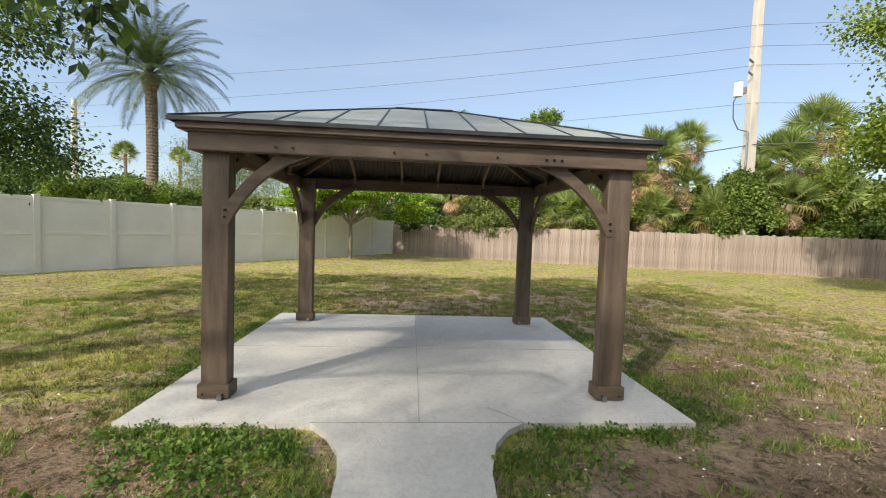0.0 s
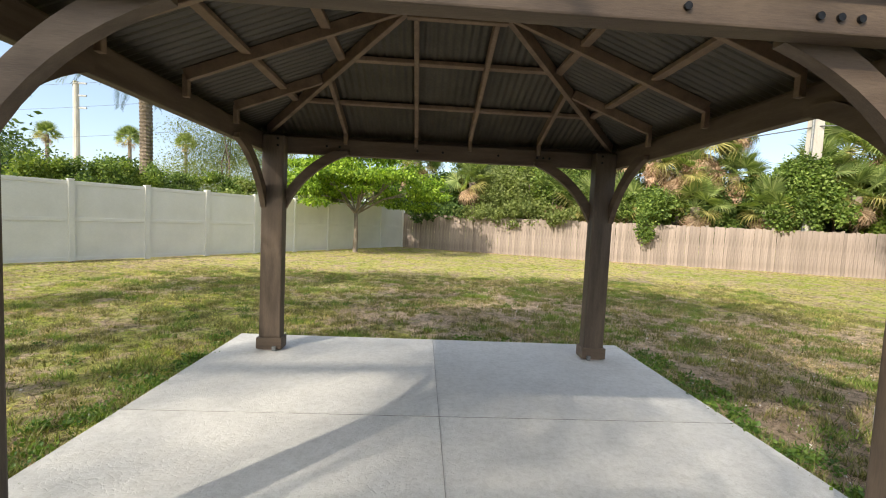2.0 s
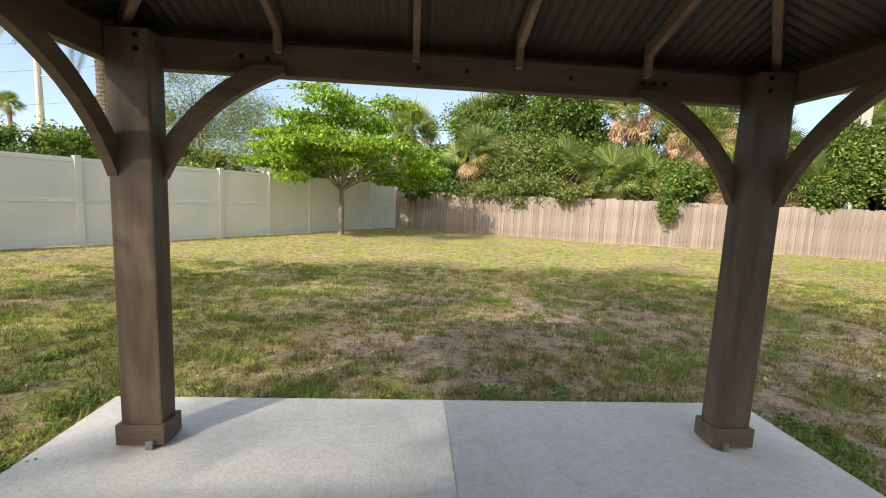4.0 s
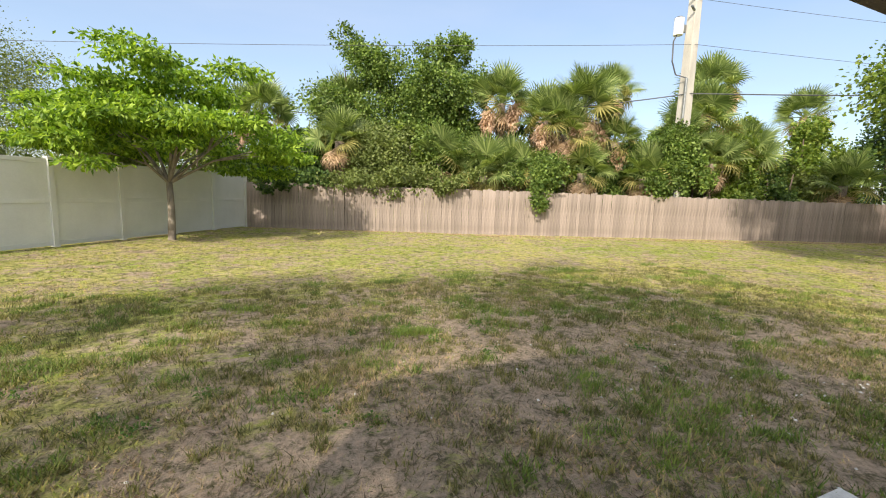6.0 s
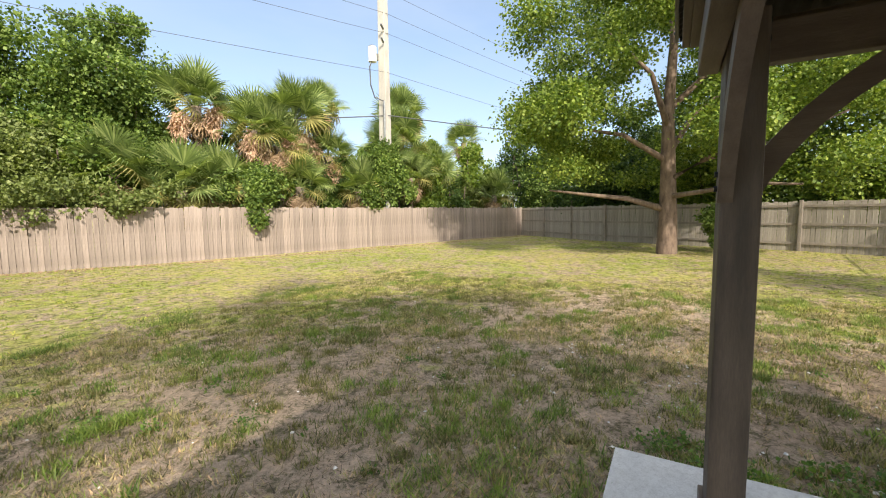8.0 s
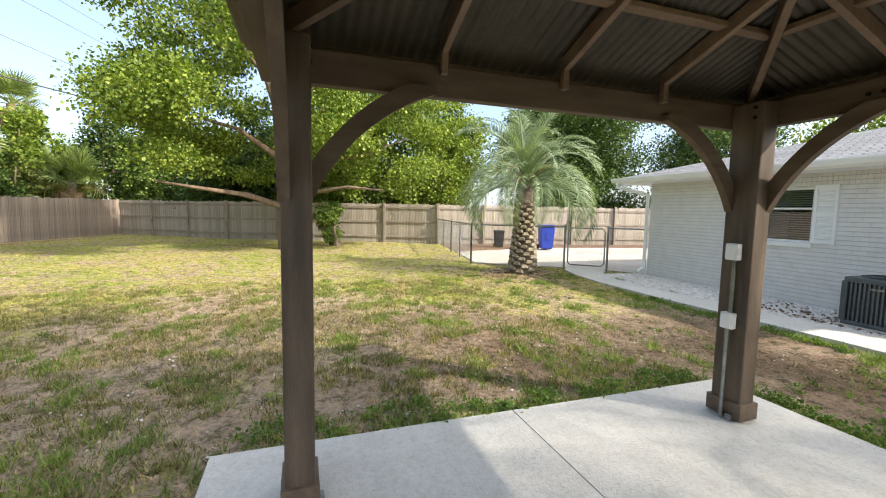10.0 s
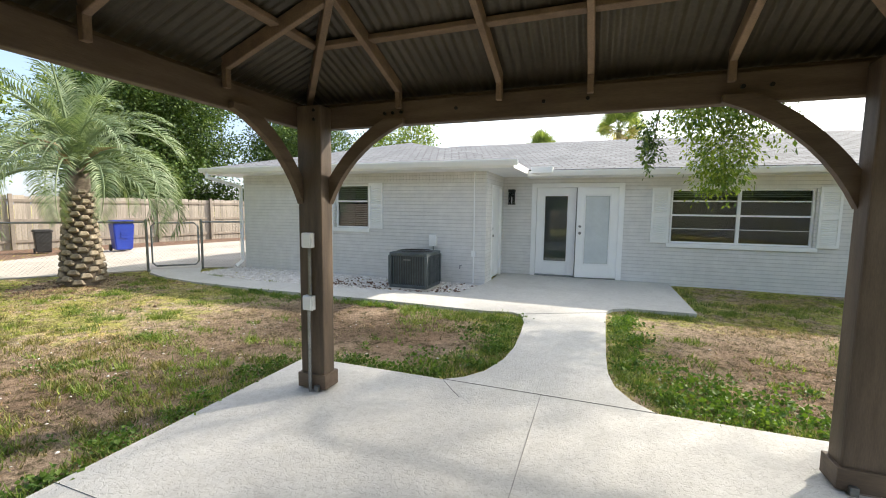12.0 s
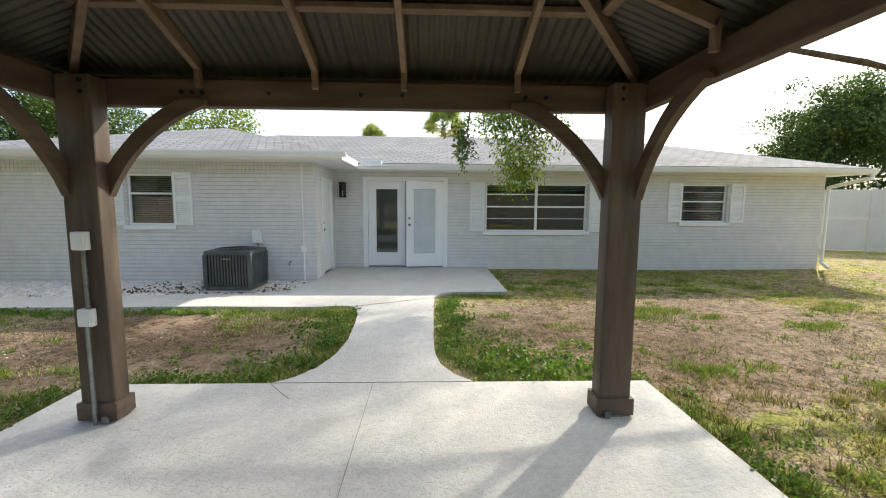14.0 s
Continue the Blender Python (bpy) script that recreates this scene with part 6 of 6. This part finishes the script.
DB = (-17.4, 29.0, -0.05)
date = thing("date_palm", DB, "tall date palm with ringed trunk and dark arching crown", "palm")
zs = np.arange(0, 11.01, 0.11)
v, f = tube([(DB[0] + 0.12 * math.sin(z * 0.3), DB[1], z - 0.1) for z in zs], [0.33 + (0.03 if i % 2 else -0.012) + (0.35 * max(0, (z - 10.0)) if z > 10.0 else 0) for i, z in enumerate(zs)], 12)
mesh_part("trunk", v, f, M_PALMTRUNK, date, "ringed trunk")
DAT = [frond_mesh("frond", feather_frond(c, 5.2, rise, bend, 0.85, 60, 0.15), M_L_DATE) for c, (rise, bend) in enumerate(((78, 60), (60, 75), (42, 80), (24, 80), (6, 65), (-18, 50)))]
for k in range(64):
    c = min(5, int(6 * k / 64))
    m = Matrix.Translation((DB[0], DB[1], 11.0)) @ Matrix.Rotation(k * 2.39996 + prr.uniform(-0.2, 0.2), 4, "Z") @ Matrix.Scale(prr.uniform(0.85, 1.08), 4)
    shared("frond", DAT[c], m, date)


# ---- lawn, weeds, stones ----
def blades(name, x, y, height, per, lean, material, label, seed, width=0.006):
    """Tufts of thin blades at the places x, y."""
    rng = np.random.default_rng(seed)
    n = len(x) * per
    bx, by = np.repeat(x, per) + rng.normal(0, 0.025, n), np.repeat(y, per) + rng.normal(0, 0.025, n)
    bz = ground_height(bx, by) - 0.005
    a = rng.uniform(0, 2 * math.pi, n)
    h = np.repeat(height, per) * rng.uniform(0.5, 1.2, n)
    out = lean * h * rng.uniform(0.3, 1.3, n)
    w = width * rng.uniform(0.7, 1.5, n)
    px, py = -np.sin(a) * w, np.cos(a) * w
    v = np.stack([np.stack([bx - px, by - py, bz], 1), np.stack([bx + px, by + py, bz], 1), np.stack([bx + np.cos(a) * out, by + np.sin(a) * out, bz + h], 1)], 1).reshape(-1, 3)
    ob = mesh_part(name, v.tolist(), np.arange(3 * n).reshape(-1, 3).tolist(), material)
    tagged(ob, label, "grass", kind="stuff")


def open_lawn(x, y):
    return ~(within(SLAB, x, y) | within(HOUSE, x, y) | within(DRIVE, x, y) | within([(1.73, -1.6), (8.0, -1.6), (8.3, -0.3), (1.9, -0.2)], x, y))


grs = np.random.default_rng(77)
n = 120000
x, y = grs.uniform(-7, 9, n), grs.uniform(-3, 13.5, n)
keep = open_lawn(x, y)
patch = np.sin(x * 1.7 + 2 * np.sin(y * 0.9)) * np.cos(y * 1.9 + np.sin(x * 1.3)) + grs.normal(0, 0.5, n)
keep &= patch > np.where(y > 7, 0.25, 0.0)
# trodden bare soil between the house and the slab
bare = (np.hypot((x - 3.5) * 0.62, y - 1.95) < 1.6) | (np.hypot((x + 4.2) * 0.55, y - 1.6) < 1.6) | (np.hypot(x - 3.7, y - 4.8) < 1.4)
keep &= ~bare | (grs.random(n) < 0.16)
blades("grass_near", x[keep], y[keep], np.clip(0.024 + 0.012 * patch[keep], 0.014, 0.05), 5, 1.7, M_BLADE, "short patchy lawn grass, green and straw", 1)
n = 42000
x, y = grs.uniform(-12, 27, n), grs.uniform(-4, 25, n)
keep = open_lawn(x, y) & ((x < -7) | (x > 9) | (y > 13.5)) & (y < 25.2 - 0.325 * (x + 1.25)) & (y < 12.2 + 1.43 * (x + 10.4))
blades("grass_far", x[keep], y[keep], np.full(keep.sum(), 0.035), 4, 1.4, M_BLADE, "short lawn grass further off", 2, 0.012)
# taller straw and green tufts that break up the thin lawn
n = 2600
tx, ty = grs.uniform(-6, 8.5, n), grs.uniform(3.4, 13.5, n)
tr = grs.uniform(0.02, 0.09, n)
per = 9
x, y = np.repeat(tx, per) + grs.normal(0, 1, n * per) * np.repeat(tr, per), np.repeat(ty, per) + grs.normal(0, 1, n * per) * np.repeat(tr, per)
keep = open_lawn(x, y)
blades("grass_tufts", x[keep], y[keep], grs.uniform(0.035, 0.075, keep.sum()), 6, 0.9, M_TUFT, "straw and olive grass tufts in the thin lawn", 4, 0.005)
# matted dead blades lying over the soil
n = 150000
x, y = grs.uniform(-9.5, 10, n), grs.uniform(-3, 14.5, n)
keep = open_lawn(x, y) & (np.sin(x * 2.3 + 1.4 * np.sin(y * 1.1)) * np.cos(y * 2.1 + 1.2 * np.sin(x * 0.8)) + grs.normal(0, 0.5, n) > 0.1)
blades("dead_grass", x[keep], y[keep], grs.uniform(0.012, 0.034, keep.sum()), 4, 2.6, M_THATCH, "matted dry brown grass over the soil", 14, 0.0045)
# lush strips along the slab and path, and clumps out on the lawn
ex, ey = [], []
for _ in range(700):
    cx, cy, cr = grs.uniform(-7, 9), grs.uniform(-2, 14), grs.uniform(0.02, 0.1) * (1.8 if grs.random() < 0.1 else 1.0)
    k = int(62 * cr / 0.1)
    ex.append(cx + grs.normal(0, cr * 1.5, k))
    ey.append(cy + grs.normal(0, cr, k))
for (xa, ya), (xb, yb), dens, wid in (((2.36, 3.1), (2.36, 7.3), 260, 0.28), ((-2.4, 3.4), (-2.4, 7.3), 130, 0.25), ((-2.3, 7.45), (2.3, 7.45), 90, 0.2), ((0.98, 3.1), (2.3, 3.12), 50, 0.06), ((-2.2, 3.05), (-0.95, 3.08), 170, 0.2), ((0.62, 2.7), (0.56, 0.8), 190, 0.2), ((0.95, 3.0), (0.6, 2.6), 150, 0.12), ((0.8, 0.72), (5.5, 0.76), 190, 0.14), ((-0.68, 2.5), (-0.66, 0.0), 170, 0.16), ((-0.95, 3.0), (-0.75, 2.6), 150, 0.14), ((-0.8, -0.25), (-1.7, -0.32), 110, 0.14), ((-1.98, -0.6), (-1.98, -2.9), 60, 0.12)):
    k = int(0.65 * dens * math.hypot(xb - xa, yb - ya))
    u = grs.random(k)
    ex.append(xa + (xb - xa) * u + grs.normal(0, wid * 0.5, k))
    ey.append(ya + (yb - ya) * u + grs.normal(0, wid * 0.5, k))
ex, ey = np.concatenate(ex), np.concatenate(ey)
keep = open_lawn(ex, ey)
# earth shows between the tufts on both sides of the path
keep &= ~((np.abs(ex) > 0.95) & (np.abs(ex) < 5) & (ey > 1.1) & (ey < 2.8)) | (grs.random(len(ex)) < 0.3)
blades("grass_edge", ex[keep], ey[keep], grs.uniform(0.03, 0.085, keep.sum()), 5, 1.1, M_EDGEGRASS, "lush green grass along the slab edge", 3, 0.005)


def weed_patch(name, spots, n, size, seed, label):
    v, f = leaf_cloud([(sx, sy, -0.03, r, r, 0.04) for sx, sy, r in spots], n, size, np.random.default_rng(seed), 0.0, 16, 0.3, 0.45)
    ob = mesh_part(name, v, f, M_WEED)
    tagged(ob, label, "weeds", kind="stuff")


weed_patch("weeds", [(-1.3, 2.95, 0.22), (-0.95, 2.75, 0.2), (-1.6, 2.85, 0.2), (0.75, 2.6, 0.2), (-1.9, 2.7, 0.2), (1.9, 3.05, 0.12), (1.6, 3.08, 0.1), (-1.4, 2.4, 0.25)], 1100, 0.035, 5, "leafy green weeds at the slab edge")
weed_patch("weeds", [(2.36, 5.5, 0.12), (2.4, 5.25, 0.1), (2.38, 5.8, 0.08), (1.9, 3.02, 0.12), (-1.2, 2.4, 0.3), (-2.0, 2.3, 0.3), (0.4, 7.5, 0.15), (1.0, 7.52, 0.12), (1.15, 2.6, 0.3), (0.9, 1.6, 0.3)], 1100, 0.04, 6, "leafy weeds beside the slab")
weed_patch("weeds", [(-0.9, 2.2, 0.3), (-1.5, 2.75, 0.3), (-0.8, 1.2, 0.25), (-0.85, 0.4, 0.25), (-1.9, 2.9, 0.25)], 1100, 0.04, 8, "leafy weeds beside the path")
er = random.Random(29)
edge_spots = [(2.4 + abs(er.gauss(0, 0.14)), er.uniform(3.25, 7.3), er.uniform(0.06, 0.15)) for _ in range(34)]
edge_spots += [(-2.4 - abs(er.gauss(0, 0.14)), er.uniform(3.25, 7.3), er.uniform(0.05, 0.14)) for _ in range(26)]
edge_spots += [(-0.66 - abs(er.gauss(0, 0.12)), er.uniform(0.0, 2.5), er.uniform(0.06, 0.14)) for _ in range(20)]
edge_spots += [(0.58 + abs(er.gauss(0, 0.12)), er.uniform(0.8, 2.6), er.uniform(0.06, 0.14)) for _ in range(16)]
edge_spots += [(er.uniform(-2.3, -0.95), 3.1 - abs(er.gauss(0, 0.14)), er.uniform(0.06, 0.14)) for _ in range(18)]
edge_spots += [(er.uniform(0.95, 2.3), 3.1 - abs(er.gauss(0, 0.1)), er.uniform(0.05, 0.1)) for _ in range(10)]
edge_spots += [(er.uniform(0.9, 6.0), 0.72 + abs(er.gauss(0, 0.12)), er.uniform(0.05, 0.12)) for _ in range(26)]
weed_patch("weeds", edge_spots, 15000, 0.026, 30, "creeping green weeds along the concrete edges")

wr = random.Random(17)
weed_patch("weeds", [(wx, wy, wr.uniform(0.04, 0.11)) for wx, wy in ((wr.uniform(-5, 7.5), wr.uniform(0.8, 12)) for _ in range(110)) if open_lawn(np.array([wx]), np.array([wy]))[0]], 6500, 0.022, 18, "low weeds scattered over the thin lawn")


def pebbles(name, x, y, z, lo, hi, material, label, seed):
    rng = np.random.default_rng(seed)
    base = np.array([(1, 0, 0), (-1, 0, 0), (0, 1, 0), (0, -1, 0), (0, 0, 1), (0, 0, -1)], float)
    tri = np.array([(0, 2, 4), (2, 1, 4), (1, 3, 4), (3, 0, 4), (2, 0, 5), (1, 2, 5), (3, 1, 5), (0, 3, 5)])
    n = len(x)
    s = rng.uniform(lo, hi, (n, 1, 1)) * rng.uniform(0.6, 1.3, (n, 6, 3)) * np.array((1, 1, 0.6))
    a = rng.uniform(0, 6.283, n)
    v = base[None] * s
    vx, vy = v[..., 0] * np.cos(a)[:, None] - v[..., 1] * np.sin(a)[:, None], v[..., 0] * np.sin(a)[:, None] + v[..., 1] * np.cos(a)[:, None]
    v = np.stack([vx + x[:, None], vy + y[:, None], v[..., 2] + z[:, None]], -1).reshape(-1, 3)
    f = (tri[None] + 6 * np.arange(n)[:, None, None]).reshape(-1, 3)
    tagged(mesh_part(name, v.tolist(), f.tolist(), material), label, "stones", kind="stuff")


n = 9000
x, y = grs.uniform(1.75, 8.3, n), grs.uniform(-1.62, 0.0, n)
keep = ~within(SLAB, x, y) & (y > WY + 0.01)
pebbles("rocks", x[keep], y[keep], np.full(keep.sum(), -0.035), 0.015, 0.04, M_STONE, "bed of white landscape rock along the wall", 9)
n = 900
x, y = np.concatenate([grs.normal(3.8, 1.4, n // 2), grs.uniform(-4, 8, n // 2)]), np.concatenate([grs.normal(6.2, 2.2, n // 2), grs.uniform(1, 12, n // 2)])
keep = open_lawn(x, y)
pebbles("shell_bits", x[keep], y[keep], ground_height(x[keep], y[keep]) + 0.004, 0.004, 0.018, M_STONE, "scattered bits of white shell in the soil", 10)
n = 500
x, y = 8.98 + grs.normal(0, 0.8, n), 1.45 + grs.normal(0, 0.8, n)
pebbles("mulch_chips", x, y, ground_height(x, y) + 0.006, 0.01, 0.04, M_MULCH, "brown mulch chips round the palm", 12)
n = 1500
u = grs.random(n)
x, y = -1.25 + u * 28, 25.0 - 0.325 * u * 28 - np.abs(grs.normal(0.12, 0.25, n)) - 0.9 * np.sin(u * 3.1)
pebbles("leaf_litter", x, y, ground_height(x, y) + 0.01, 0.015, 0.05, M_DEAD, "dry leaf litter along the fence", 13)
n = 260
x, y = grs.uniform(1.9, 4.8, n), -0.35 - np.abs(grs.normal(0, 0.45, n))
keep = ~within(SLAB, x, y) & (y > WY + 0.05) & ~((x > 2.48) & (x < 3.44) & (y > -1.35) & (y < -0.45))
pebbles("leaf_litter", x[keep], y[keep], np.full(keep.sum(), -0.008), 0.012, 0.035, M_MULCH, "dry brown leaf litter on the white rock", 15)
